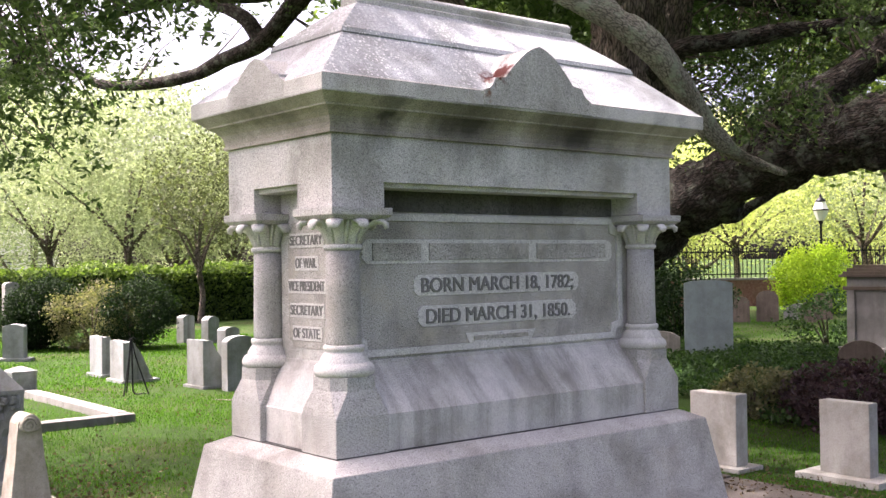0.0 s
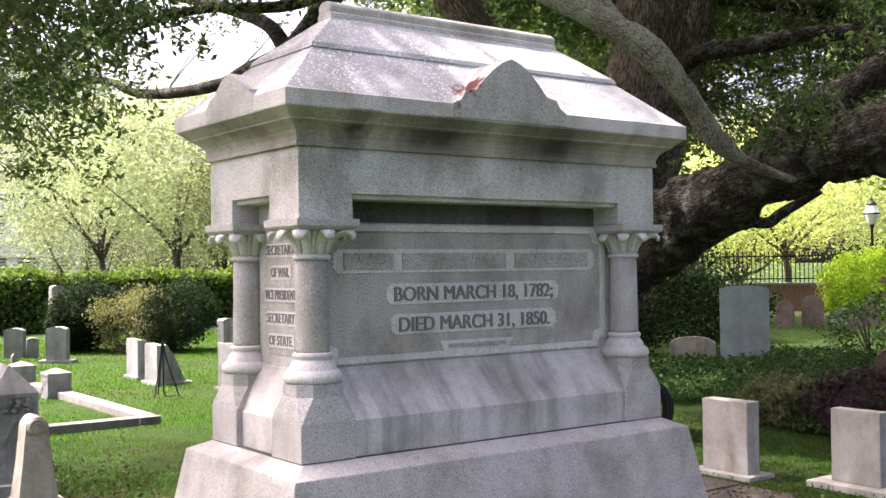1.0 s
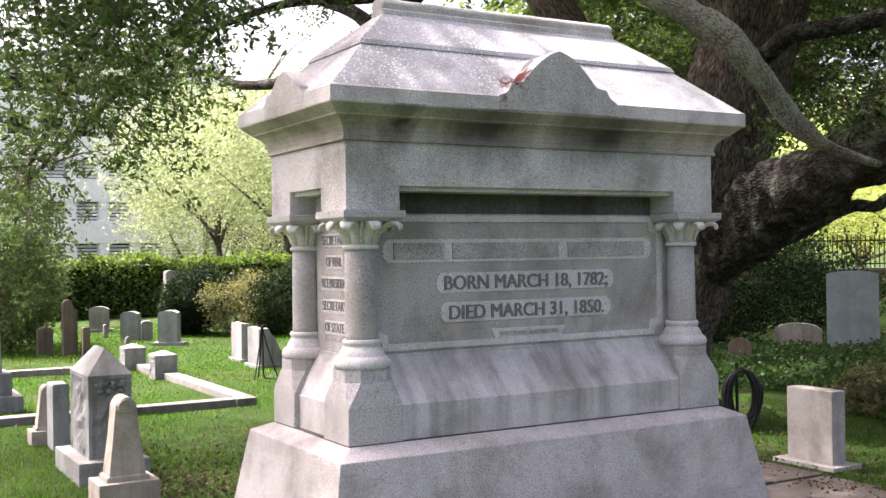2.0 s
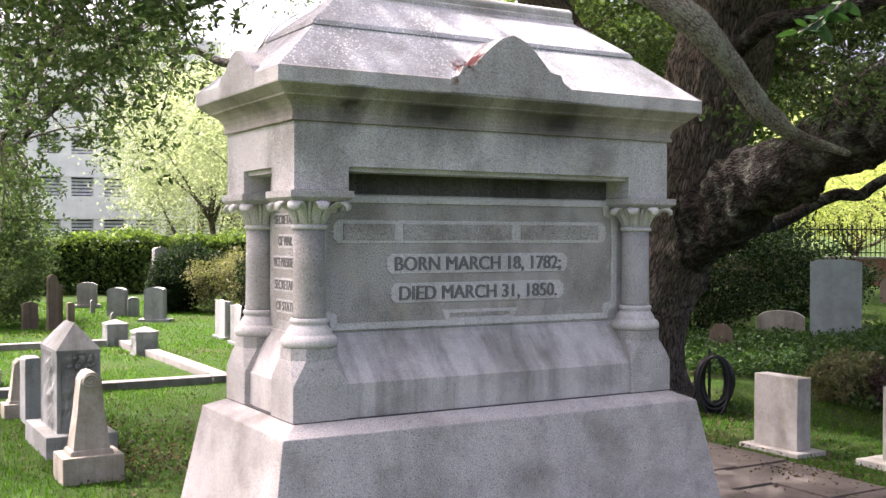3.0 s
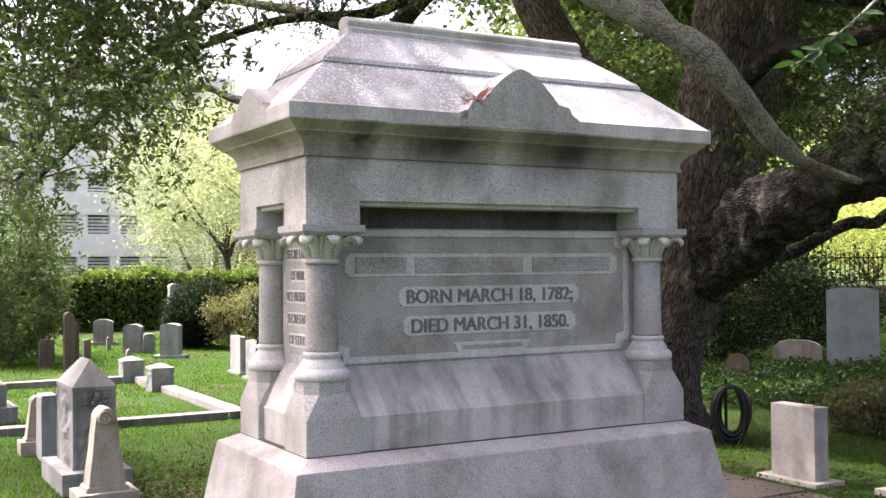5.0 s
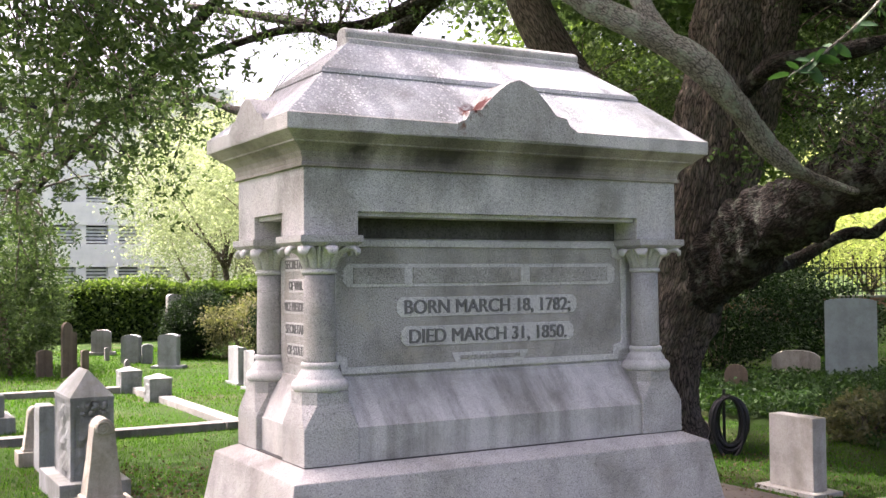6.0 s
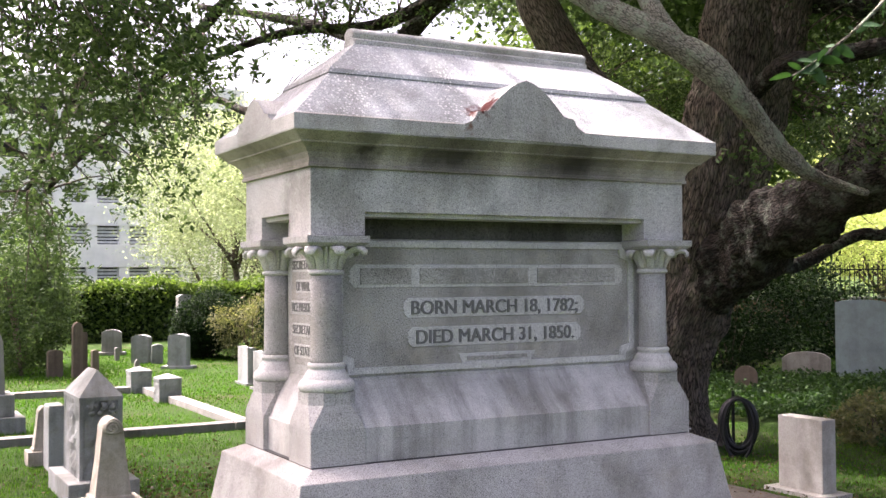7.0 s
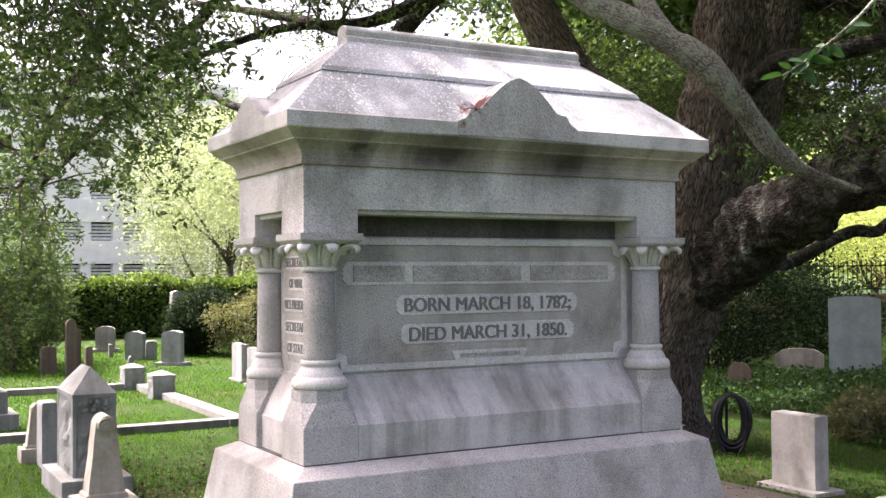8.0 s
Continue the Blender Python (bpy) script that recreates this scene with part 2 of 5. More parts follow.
RUBBER = plain("black_rubber_hose", (0.012, 0.012, 0.013), 0.38)
ZINC = plain("galvanised_pipe", (0.5, 0.5, 0.48), 0.4, 0.8)
GLASS_WHITE = plain("white_globe", (0.85, 0.85, 0.82), 0.3, 0.0, 0.1)
STUCCO = plain("white_stucco", (0.93, 0.9, 0.85), 0.9, 0.0, 0.12, 2.0)
LOUVRE = plain("pale_louvre", (0.72, 0.72, 0.71), 0.7, 0.0, 0.3, 2.0)
DECK_SHADE = plain("deck_shade", (0.03, 0.03, 0.032), 0.9, 0.0, 0.3, 2.0)
BRICK = soil("old_brick", ((0.12, 0.06, 0.04), (0.2, 0.10, 0.07), (0.27, 0.16, 0.11), (0.14, 0.11, 0.08)), 12.0, 0.4)


# ---- mesh helpers ----
def part(name, bm, material, parent=None, label="", smooth=False):
    """Links a bmesh (or mesh) as one mesh object under a thing or a part."""
    if isinstance(bm, bmesh.types.BMesh):
        me = bpy.data.meshes.new(name)
        bmesh.ops.recalc_face_normals(bm, faces=bm.faces[:])
        bm.to_mesh(me)
        bm.free()
    else:
        me = bm
    if not me.materials:
        me.materials.append(material)
    if smooth:
        me.polygons.foreach_set("use_smooth", [True] * len(me.polygons))
    ob = new(name, me)
    if parent:
        ob.parent = parent
    if label:
        ob["label"] = label
    return ob


def thing(name, m, label, category, group="", kind=""):
    ob = new(name)
    ob.matrix_world = m
    return tagged(ob, label, category, group, kind)


def box(x0, x1, y0, y1, z0, z1, bevel=0.004, top=0.0, bm=None):
    """A box with bevelled edges; top: how far the top draws in on every side."""
    bm = bm or bmesh.new()
    q = [bm.verts.new(p) for p in ((x0, y0, z0), (x1, y0, z0), (x1, y1, z0), (x0, y1, z0),
         (x0 + top, y0 + top, z1), (x1 - top, y0 + top, z1), (x1 - top, y1 - top, z1), (x0 + top, y1 - top, z1))]
    fs = [bm.faces.new([q[i] for i in f]) for f in ((3, 2, 1, 0), (4, 5, 6, 7), (0, 1, 5, 4), (1, 2, 6, 5), (2, 3, 7, 6), (3, 0, 4, 7))]
    if bevel:
        es = list({e for f in fs for e in f.edges})
        bmesh.ops.bevel(bm, geom=es, offset=bevel, segments=2, affect="EDGES", profile=0.6)
    return bm


def rings(levels, bm=None, cap=True):
    """Lofts closed outlines (lists of points, all of one length) into a skin."""
    bm = bm or bmesh.new()
    vs = [[bm.verts.new(p) for p in lv] for lv in levels]
    k = len(vs[0])
    for a, b in zip(vs, vs[1:]):
        for i in range(k):
            bm.faces.new((a[i], a[(i + 1) % k], b[(i + 1) % k], b[i]))
    if cap:
        bm.faces.new(vs[0][::-1])
        bm.faces.new(vs[-1])
    return bm


def rect_ring(hx, hy, z, cx=0.0, cy=0.0):
    return [(cx - hx, cy - hy, z), (cx + hx, cy - hy, z), (cx + hx, cy + hy, z), (cx - hx, cy + hy, z)]


def lathe(profile, n=32):
    return rings([[(r * math.cos(2 * math.pi * i / n), r * math.sin(2 * math.pi * i / n), z) for i in range(n)] for r, z in profile])


def extrude(outline, y0, y1, bevel=0.0):
    """A flat outline in x and z, drawn out along y."""
    bm = bmesh.new()
    a = [bm.verts.new((x, y0, z)) for x, z in outline]
    b = [bm.verts.new((x, y1, z)) for x, z in outline]
    bm.faces.new(a)
    bm.faces.new(b[::-1])
    k = len(a)
    for i in range(k):
        bm.faces.new((a[i], b[i], b[(i + 1) % k], a[(i + 1) % k]))
    if bevel:
        es = [e for e in bm.edges if abs(e.verts[0].co.y - e.verts[1].co.y) < 1e-6]
        bmesh.ops.bevel(bm, geom=es, offset=bevel, segments=2, affect="EDGES", profile=0.6)
    return bm


def curve_through(nodes, steps):
    """Catmull-Rom points through nodes of (x, y, z, radius)."""
    p = [np.array(q, float) for q in nodes]
    p = [2 * p[0] - p[1], *p, 2 * p[-1] - p[-2]]
    out = []
    for i in range(1, len(p) - 2):
        for s in range(steps):
            t = s / steps
            out.append(0.5 * (2 * p[i] + (p[i + 1] - p[i - 1]) * t + (2 * p[i - 1] - 5 * p[i] + 4 * p[i + 1] - p[i + 2]) * t * t
                              + (3 * p[i] - p[i - 1] - 3 * p[i + 1] + p[i + 2]) * t ** 3))
    out.append(p[-2])
    return out


def tube(nodes, steps=6, sides=10, rough=0.0, bm=None, flat=1.0, furrow=0.0):
    """A tapering round limb along nodes of (x, y, z, radius); rough: uneven skin, as a share of the radius;
    furrow: depth of the bark's furrows. Each point carries its grain coordinate, which runs along the limb."""
    pts = curve_through(nodes, steps)
    levels, grain = [], []
    side, run = None, 0.0
    for i, q in enumerate(pts):
        d = Vector((pts[min(i + 1, len(pts) - 1)] - pts[max(i - 1, 0)])[:3]).normalized()
        if i:
            run += float(np.linalg.norm((q - pts[i - 1])[:3]))
        if side is None:
            side = d.orthogonal().normalized()
        side = (side - d * side.dot(d)).normalized()
        up = d.cross(side)
        ring = []
        for j in range(sides):
            a = 2 * math.pi * j / sides
            r = max(q[3], 0.001)
            v = side * math.cos(a) + up * math.sin(a) * flat
            g = Vector((r * math.cos(a), r * math.sin(a), run))
            grain.append(g)
            if rough:
                c = Vector(q[:3]) + v * r
                r *= 1 + rough * (noise.noise(c * 2.2) + 0.6 * noise.noise(Vector((c.x * 7, c.y * 7, c.z * 2))))
            if furrow:
                w = Vector((g.x * 13, g.y * 13, g.z * 2.6)) + 0.7 * noise.noise_vector(g * 3.0)
                r += furrow * (min(abs(noise.noise(w)) * 3.2, 1.0) + 0.5 * min(abs(noise.noise(w * 2.3)) * 3.0, 1.0) - 0.9)
            ring.append(Vector(q[:3]) + v * r)
        levels.append(ring)
    bm = bm or bmesh.new()
    lay = bm.verts.layers.float_vector.get("grain") or bm.verts.layers.float_vector.new("grain")
    first = len(bm.verts)
    rings(levels, bm)
    bm.verts.ensure_lookup_table()
    for i, g in enumerate(grain):
        bm.verts[first + i][lay] = g
    return bm


def leaf_cloud(name, centres, sizes, length, width, material, parent=None, seed=0, droop=0.3, kind="stuff"):
    """Leaves as bent four-sided blades at the given centres; one mesh."""
    g = np.random.default_rng(seed)
    c = np.asarray(centres, float)
    k = len(c)
    d = g.normal(size=(k, 3))
    d[:, 2] = d[:, 2] * 0.7 - droop
    d /= np.linalg.norm(d, axis=1)[:, None]
    w = np.cross(d, g.normal(size=(k, 3)))
    w /= np.linalg.norm(w, axis=1)[:, None] + 1e-9
    nrm = np.cross(d, w)
    s = np.asarray(sizes, float)[:, None]
    a = c - d * length * 0.5 * s
    b = c + w * width * 0.5 * s + nrm * width * 0.18 * s
    e = c + d * length * 0.5 * s
    f = c - w * width * 0.5 * s + nrm * width * 0.18 * s
    v = np.stack([a, b, e, f], 1).reshape(-1, 3)
    me = bpy.data.meshes.new(name)
    me.vertices.add(4 * k)
    me.vertices.foreach_set("co", v.ravel())
    me.loops.add(4 * k)
    me.loops.foreach_set("vertex_index", np.arange(4 * k))
    me.polygons.add(k)
    me.polygons.foreach_set("loop_start", np.arange(0, 4 * k, 4))
    me.update(calc_edges=True)
    ob = part(name, me, material, parent)
    if kind and not parent:
        ob["kind"] = kind
    return ob


def clumps(g, seeds, per, spread):
    """Points gathered in clumps round the seeds (n x 3)."""
    seeds = np.asarray(seeds, float)
    idx = np.repeat(np.arange(len(seeds)), per)
    return seeds[idx] + g.normal(size=(len(idx), 3)) * np.asarray(spread)


def in_ball(g, k, centre, radii, hollow=0.0):
    d = g.normal(size=(k, 3))
    d /= np.linalg.norm(d, axis=1)[:, None]
    r = g.uniform(hollow ** 3, 1, size=(k, 1)) ** (1 / 3)
    return np.asarray(centre) + d * r * np.asarray(radii)


def smooth01(v, a, b):
    t = min(max((v - a) / (b - a), 0.0), 1.0)
    return t * t * (3 - 2 * t)


def ground_z(x, y):
    """The lie of the land: a slight fall towards the path and the oak."""
    return -0.15 * smooth01(x - 0.5 * y, 0.3, 2.6)


# ---- ground ----
def build_ground():
    bm = bmesh.new()
    xs = sorted({*np.linspace(-30, 50, 81).round(3), -3000.0, -800.0, -200.0, -80.0, 90.0, 200.0, 800.0, 3000.0})
    ys = sorted({*np.linspace(-20, 50, 71).round(3), -3000.0, -800.0, -200.0, -60.0, 90.0, 200.0, 800.0, 3000.0})
    vs = [[bm.verts.new((x, y, ground_z(x, y) + 0.025 * noise.noise(Vector((x * 0.6, y * 0.6, 0))) - 0.012)) for x in xs] for y in ys]
    for r, q in zip(vs, vs[1:]):
        for i in range(len(xs) - 1):
            bm.faces.new((r[i], r[i + 1], q[i + 1], q[i]))
    tagged(part("ground", bm, LAWN, smooth=True), "churchyard lawn of patchy green grass and bare earth", "ground", kind="structure")


build_ground()

# ---- the tomb ----
tomb = thing("tomb", pose(0.012, -0.015, 0), "large grey granite tomb with corner columns and hipped lid", "tomb")


def build_plinth():
    bm = rings([rect_ring(1.32, 0.71, -0.15), rect_ring(1.15, 0.535, 0.797), rect_ring(1.06, 0.44, 0.838), rect_ring(1.0, 0.4, 0.84)])
    bmesh.ops.bevel(bm, geom=[e for e in bm.edges], offset=0.006, segments=2, affect="EDGES", profile=0.6)
    part("mortar_joint", box(-1.056, 1.056, -0.424, 0.424, 0.832, 0.8445, 0.002), MORTAR, tomb, "dark open joint over the plinth")
    part("plinth", bm, GRANITE_PLAIN, tomb, "battered granite plinth with sloping top")


def build_base_course():
    bm = rings([rect_ring(1.035, 0.415, 0.844), rect_ring(1.035, 0.415, 0.995), rect_ring(1.028, 0.408, 1.002), rect_ring(0.93, 0.235, 1.185), rect_ring(0.925, 0.23, 1.2)])
    part("base_course", bm, GRANITE_RUN, tomb, "granite base with sloping upper face")


PIER_X, PIER_Y = 0.932, 0.30


def octagon(h, cut, z):
    k = h - cut
    return [(-k, -h, z), (k, -h, z), (h, -k, z), (h, k, z), (k, h, z), (-k, h, z), (-h, k, z), (-h, -k, z)]


def capital_leaf(spine, turn):
    """A carved tongue of stone along a spine of (reach, height, half width, half thickness), hollow towards the top."""
    levels = []
    for i, (r, z, w, t) in enumerate(spine):
        p, q = spine[max(i - 1, 0)], spine[min(i + 1, len(spine) - 1)]
        d = Vector((q[0] - p[0], q[1] - p[1])).normalized()
        ring = []
        for j in range(12):
            g = 2 * math.pi * j / 12
            u, h = w * math.cos(g), t * math.sin(g) - 0.3 * w * (math.cos(g) ** 2) * (1 if i < 5 else 0.3)
            rr, zz = r + d.y * h, z - d.x * h
            ring.append((rr * math.cos(turn) - u * math.sin(turn), rr * math.sin(turn) + u * math.cos(turn), zz))
        levels.append(ring)
    return rings(levels)


def build_corners():
    pier = bmesh.new()
    rings([octagon(0.130, 0.003, 0.844), octagon(0.130, 0.003, 1.0), octagon(0.127, 0.016, 1.03), octagon(0.117, 0.042, 1.085), octagon(0.112, 0.050, 1.105), octagon(0.111, 0.05, 1.158)], pier)
    pm = None
    base_profile = [(0.116, 1.158), (0.124, 1.166), (0.127, 1.18), (0.123, 1.196), (0.112, 1.208), (0.104, 1.211), (0.102, 1.216), (0.098, 1.229), (0.088, 1.245), (0.081, 1.252),
                    (0.080, 1.259), (0.084, 1.263), (0.0865, 1.272), (0.084, 1.281), (0.078, 1.285)]
    for ix in (-1, 1):
        for iy in (-1, 1):
            at = Matrix.Translation((ix * PIER_X, iy * PIER_Y, 0))
            if pm is None:
                p = part("pier", pier, GRANITE_PLAIN, tomb, "square granite pier with chamfered corners")
                col = part("column", lathe([(0.0735, 1.28), (0.0735, 1.30), (0.0715, 1.5), (0.069, 1.684)], 40), GRANITE_PLAIN, tomb, "round granite column shaft", True)
                b = part("column_base", lathe(base_profile, 40), GRANITE_PALE, col, "moulded column base", True)
                neck = part("neck_ring", lathe([(0.07, 1.672), (0.079, 1.676), (0.082, 1.684), (0.079, 1.692), (0.07, 1.696)], 40), GRANITE_PALE, col, "", True)
                bell = part("capital", lathe([(0.069, 1.69), (0.071, 1.72), (0.08, 1.75), (0.098, 1.778), (0.118, 1.797), (0.1, 1.799)], 32), GRANITE_PALE, col, "carved leaf capital", True)
                leaves = []
                for i in range(16):
                    a = 2 * math.pi * i / 16
                    if i % 2 == 0:
                        reach = 0.18 if i % 4 == 2 else 0.147
                        spine = [(0.066, 1.69, 0.017, 0.006), (0.073, 1.72, 0.021, 0.008), (0.084, 1.745, 0.025, 0.009), (0.104, 1.768, 0.029, 0.009), (reach * 0.8, 1.785, 0.032, 0.010),
                                 (reach * 0.95, 1.786, 0.031, 0.013), (reach, 1.776, 0.028, 0.014), (reach + 0.002, 1.764, 0.022, 0.010), (reach - 0.005, 1.757, 0.010, 0.004)]
                    else:
                        spine = [(0.07, 1.70, 0.006, 0.004), (0.086, 1.745, 0.009, 0.006), (0.108, 1.776, 0.009, 0.006), (0.128, 1.797, 0.004, 0.003)]
                    leaves.append(part("leaf", capital_leaf(spine, a), GRANITE_PALE, col, "", True))
                ab = bmesh.new()
                rings([rect_ring(0.128, 0.128, 1.796), rect_ring(0.1485, 0.1485, 1.813), rect_ring(0.1485, 0.1485, 1.843)], ab)
                bmesh.ops.bevel(ab, geom=ab.edges[:], offset=0.003, segments=2, affect="EDGES", profile=0.6)
                slab = part("abacus", ab, GRANITE_PLAIN, col)
                pm, cm, subs = p, col, [b, neck, bell, *leaves, slab]
                p.matrix_basis = at
                col.matrix_basis = at
            else:
                q = part("pier", pm.data, GRANITE, tomb, "square granite pier with chamfered corners")
                c = part("column", cm.data, GRANITE, tomb, "round granite column shaft")
                q.matrix_basis = at
                c.matrix_basis = at
                for o in subs:
                    part(o.name.split(".")[0], o.data, GRANITE_PALE, c)


def frame_panel(hx, z0, z1, cut, y):
    """Outline of a panel with notched corners."""
    return [(-hx + cut, z0), (hx - cut, z0), (hx - cut * 0.9, z0 + cut * 0.75), (hx, z0 + cut), (hx, z1 - cut), (hx - cut * 0.9, z1 - cut * 0.75), (hx - cut, z1),
            (-hx + cut, z1), (-hx + cut * 0.9, z1 - cut * 0.75), (-hx, z1 - cut), (-hx, z0 + cut), (-hx + cut * 0.9, z0 + cut * 0.75)]


def glyphs(text):
    """The flat outline mesh of a text in the built-in font, as a mesh of unit size."""
    cu = bpy.data.curves.new("glyph", "FONT")
    cu.body, cu.extrude, cu.offset, cu.size = text, 0.02, 0.0, 1.0
    ob = bpy.data.objects.new("glyph", cu)
    scene.collection.objects.link(ob)
    me = bpy.data.meshes.new_from_object(ob.evaluated_get(bpy.context.evaluated_depsgraph_get()))
    bpy.data.objects.remove(ob)
    co = np.empty(len(me.vertices) * 3)
    me.vertices.foreach_get("co", co)
    return me, co.reshape(-1, 3)


def lettering(text, height, width, depth, material, parent, m):
    """Raised letters, each by itself, fitted to a height and width, facing -y."""
    spots, made = [], []
    for i, ch in enumerate(text):
        if ch == " ":
            continue
        _, whole = glyphs(text[: i + 1])
        me, co = glyphs(ch)
        spots.append(whole[:, 0].max() - co[:, 0].max())
        made.append((me, co))
    lo = spots[0] + made[0][1][:, 0].min()
    hi = spots[-1] + made[-1][1][:, 0].max()
    for (me, co), x0 in zip(made, spots):
        x = ((co[:, 0] + x0 - (lo + hi) / 2) / (hi - lo)) * width
        y, z = -co[:, 2] / 0.04 * depth, co[:, 1] / 0.70 * height
        k = len(x)
        heavy = height * 0.03
        faces = [tuple(p.vertices) for p in me.polygons]
        both = bpy.data.meshes.new("letter")
        both.from_pydata(np.concatenate([np.stack([x - heavy, y, z], 1), np.stack([x + heavy, y * 0.94, z * 0.995], 1)]).tolist(), [], faces + [tuple(i + k for i in f) for f in faces])
        bpy.data.meshes.remove(me)
        part("letter", both, material, parent).matrix_basis = m


def plaque(cx, z0, z1, hx, y0, y1, parent, ears=True):
    """A raised writing band with shaped ends."""
    h = z1 - z0
    e = h * 0.28 if ears else 0.0
    out = [(cx - hx, z0), (cx + hx, z0)]
    if ears:
        out += [(cx + hx + e, z0 + h * 0.28), (cx + hx + e * 0.5, z0 + h * 0.4), (cx + hx + e * 1.1, z0 + h * 0.5), (cx + hx + e * 0.5, z0 + h * 0.6), (cx + hx + e, z0 + h * 0.72)]
    out += [(cx + hx, z1), (cx - hx, z1)]
    if ears:
        out += [(cx - hx - e, z0 + h * 0.72), (cx - hx - e * 0.5, z0 + h * 0.6), (cx - hx - e * 1.1, z0 + h * 0.5), (cx - hx - e * 0.5, z0 + h * 0.4), (cx - hx - e, z0 + h * 0.28)]
    return part("writing_band", extrude(out, y0, y1, 0.003), GRANITE_PALE, parent)


def build_die():
    die = part("die", box(-0.915, 0.915, -0.222, 0.222, 1.19, 1.93, 0.003), GRANITE, tomb, "granite inner block with lettered faces")
    # hammered panels, let into a smooth margin
    pan = part("front_panel", extrude(frame_panel(0.825, 1.245, 1.80, 0.06, 0), -0.226, -0.2, 0.002), GRANITE_ROUGH, die, "hammered granite writing panel")
    rim = bmesh.new()
    for a, b in ((0.825, 0.858),):
        o0, o1 = frame_panel(a, 1.245, 1.80, 0.06, 0), frame_panel(b, 1.215, 1.83, 0.06, 0)
        va = [[rim.verts.new((x, y, z)) for x, z in o] for o, y in ((o0, -0.2225), (o0, -0.236), (o1, -0.236), (o1, -0.2225))]
        for r, q in zip(va, va[1:]):
            for i in range(12):
                rim.faces.new((r[i], r[(i + 1) % 12], q[(i + 1) % 12], q[i]))
    part("front_margin", rim, GRANITE_PALE, die, "smooth raised margin")
    y0, y1 = -0.231, -0.2255
    f = -0.2315
    plaque(0.0, 1.612, 1.72, 0.762, y0, y1, die)
    # the name is shown as plain bars
    for x0, x1 in ((-0.735, -0.47), (-0.425, 0.19), (0.245, 0.735)):
        part("writing_bar", box(x0, x1, f - 0.005, f + 0.001, 1.628, 1.703, 0.0015), GRANITE_ROUGH, die)
    plaque(0.012, 1.468, 1.562, 0.50, y0, y1, die)
    lettering("BORN MARCH 18, 1782;", 0.066, 0.96, 0.010, LETTER_SHADED, die, Matrix.Translation((0.012, f, 1.484)))
    plaque(0.012, 1.33, 1.424, 0.478, y0, y1, die)
    lettering("DIED MARCH 31, 1850.", 0.066, 0.91, 0.010, LETTER_SHADED, die, Matrix.Translation((0.012, f, 1.345)))
    part("writing_rule", extrude([(-0.19, 1.237 + 0.005), (0.205, 1.242), (0.23, 1.29), (-0.215, 1.29)][:4], y0, y1, 0.002), GRANITE_PALE, die)
    part("writing_rule", box(-0.165, 0.18, f - 0.003, f + 0.001, 1.256, 1.276, 0.001), GRANITE_ROUGH, die)
    # the end faces
    for s in (-1, 1):
        turn = pose(0, 0, 0, 0, 0, -90 if s < 0 else 90)
        off = Matrix.Translation((s * 0.70, 0, 0)) @ turn
        q = part("end_panel", extrude(frame_panel(0.155, 1.25, 1.80, 0.035, 0), -0.2185, -0.20, 0.002), GRANITE_ROUGH, die, "hammered granite end panel")
        q.matrix_basis = off
        for text, z, w in (("SECRETARY", 1.70, 0.26), ("OF WAR.", 1.60, 0.17), ("VICE PRESIDENT", 1.50, 0.29), ("SECRETARY", 1.395, 0.26), ("OF STATE.", 1.295, 0.22)):
            if s > 0:
                continue
            k = plaque(0.0, z - 0.012, z + 0.052, w / 2 + 0.008, -0.2225, -0.2165, die, False)
            k.matrix_basis = off
            lettering(text, 0.044, w, 0.006, LETTER_SHADED, die, off @ Matrix.Translation((0, -0.2225, z)))


CX, CY = 0.012, 0.038  # the upper courses sit a little off the columns' centre


def build_entablature():
    X, Y = 1.055, 0.43
    t = part("frieze", box(CX - X, CX + X, CY - Y, CY + Y, 1.952, 2.145, 0.003), GRANITE, tomb, "plain granite frieze with dark water streaks")
    for ix in (-1, 1):
        for sy, inner in ((-1, -0.13), (1, 0.235)):
            x0, x1 = sorted((CX + ix * X, CX + ix * 0.795))
            yy0, yy1 = sorted((CY + sy * Y, inner))
            part("frieze_corner", box(x0, x1, yy0, yy1, 1.8455, 1.9545, 0.003), GRANITE, tomb)
    part("soffit_step", box(CX - 0.795, CX + 0.795, CY - Y + 0.023, CY + Y - 0.023, 1.932, 1.956, 0.003), GRANITE, tomb)
    part("soffit_step", box(CX - X + 0.023, CX + X - 0.023, -0.13, 0.235, 1.9305, 1.9565, 0.003), GRANITE, tomb)
    # near-black band: carries the shade under the frieze besides its staining
    part("recess_band", box(-0.78, 0.79, -0.2305, 0.2305, 1.84, 1.938, 0.002), GRANITE_RECESS, tomb, "stained recess below the frieze, shade put into its colour")
    low = [(0.0, 2.143), (0.016, 2.145), (0.016, 2.158), (0.010, 2.164), (0.013, 2.185), (0.024, 2.208), (0.044, 2.228), (0.062, 2.240), (0.072, 2.244), (0.074, 2.251), (0.120, 2.289)]
    up = [(0.1205, 2.2875), (0.123, 2.294), (0.123, 2.356), (0.117, 2.361), (0.07, 2.38)]
    part("bed_mould", rings([rect_ring(X + o, Y + o, z, CX, CY) for o, z in low]), GRANITE_DIRTY, tomb, "stained hollow moulding under the cornice")
    part("cornice", rings([rect_ring(X + o, Y + o + 0.004 * (o > 0.1), z, CX, CY) for o, z in up]), GRANITE, tomb, "granite cornice, rust and water stained")


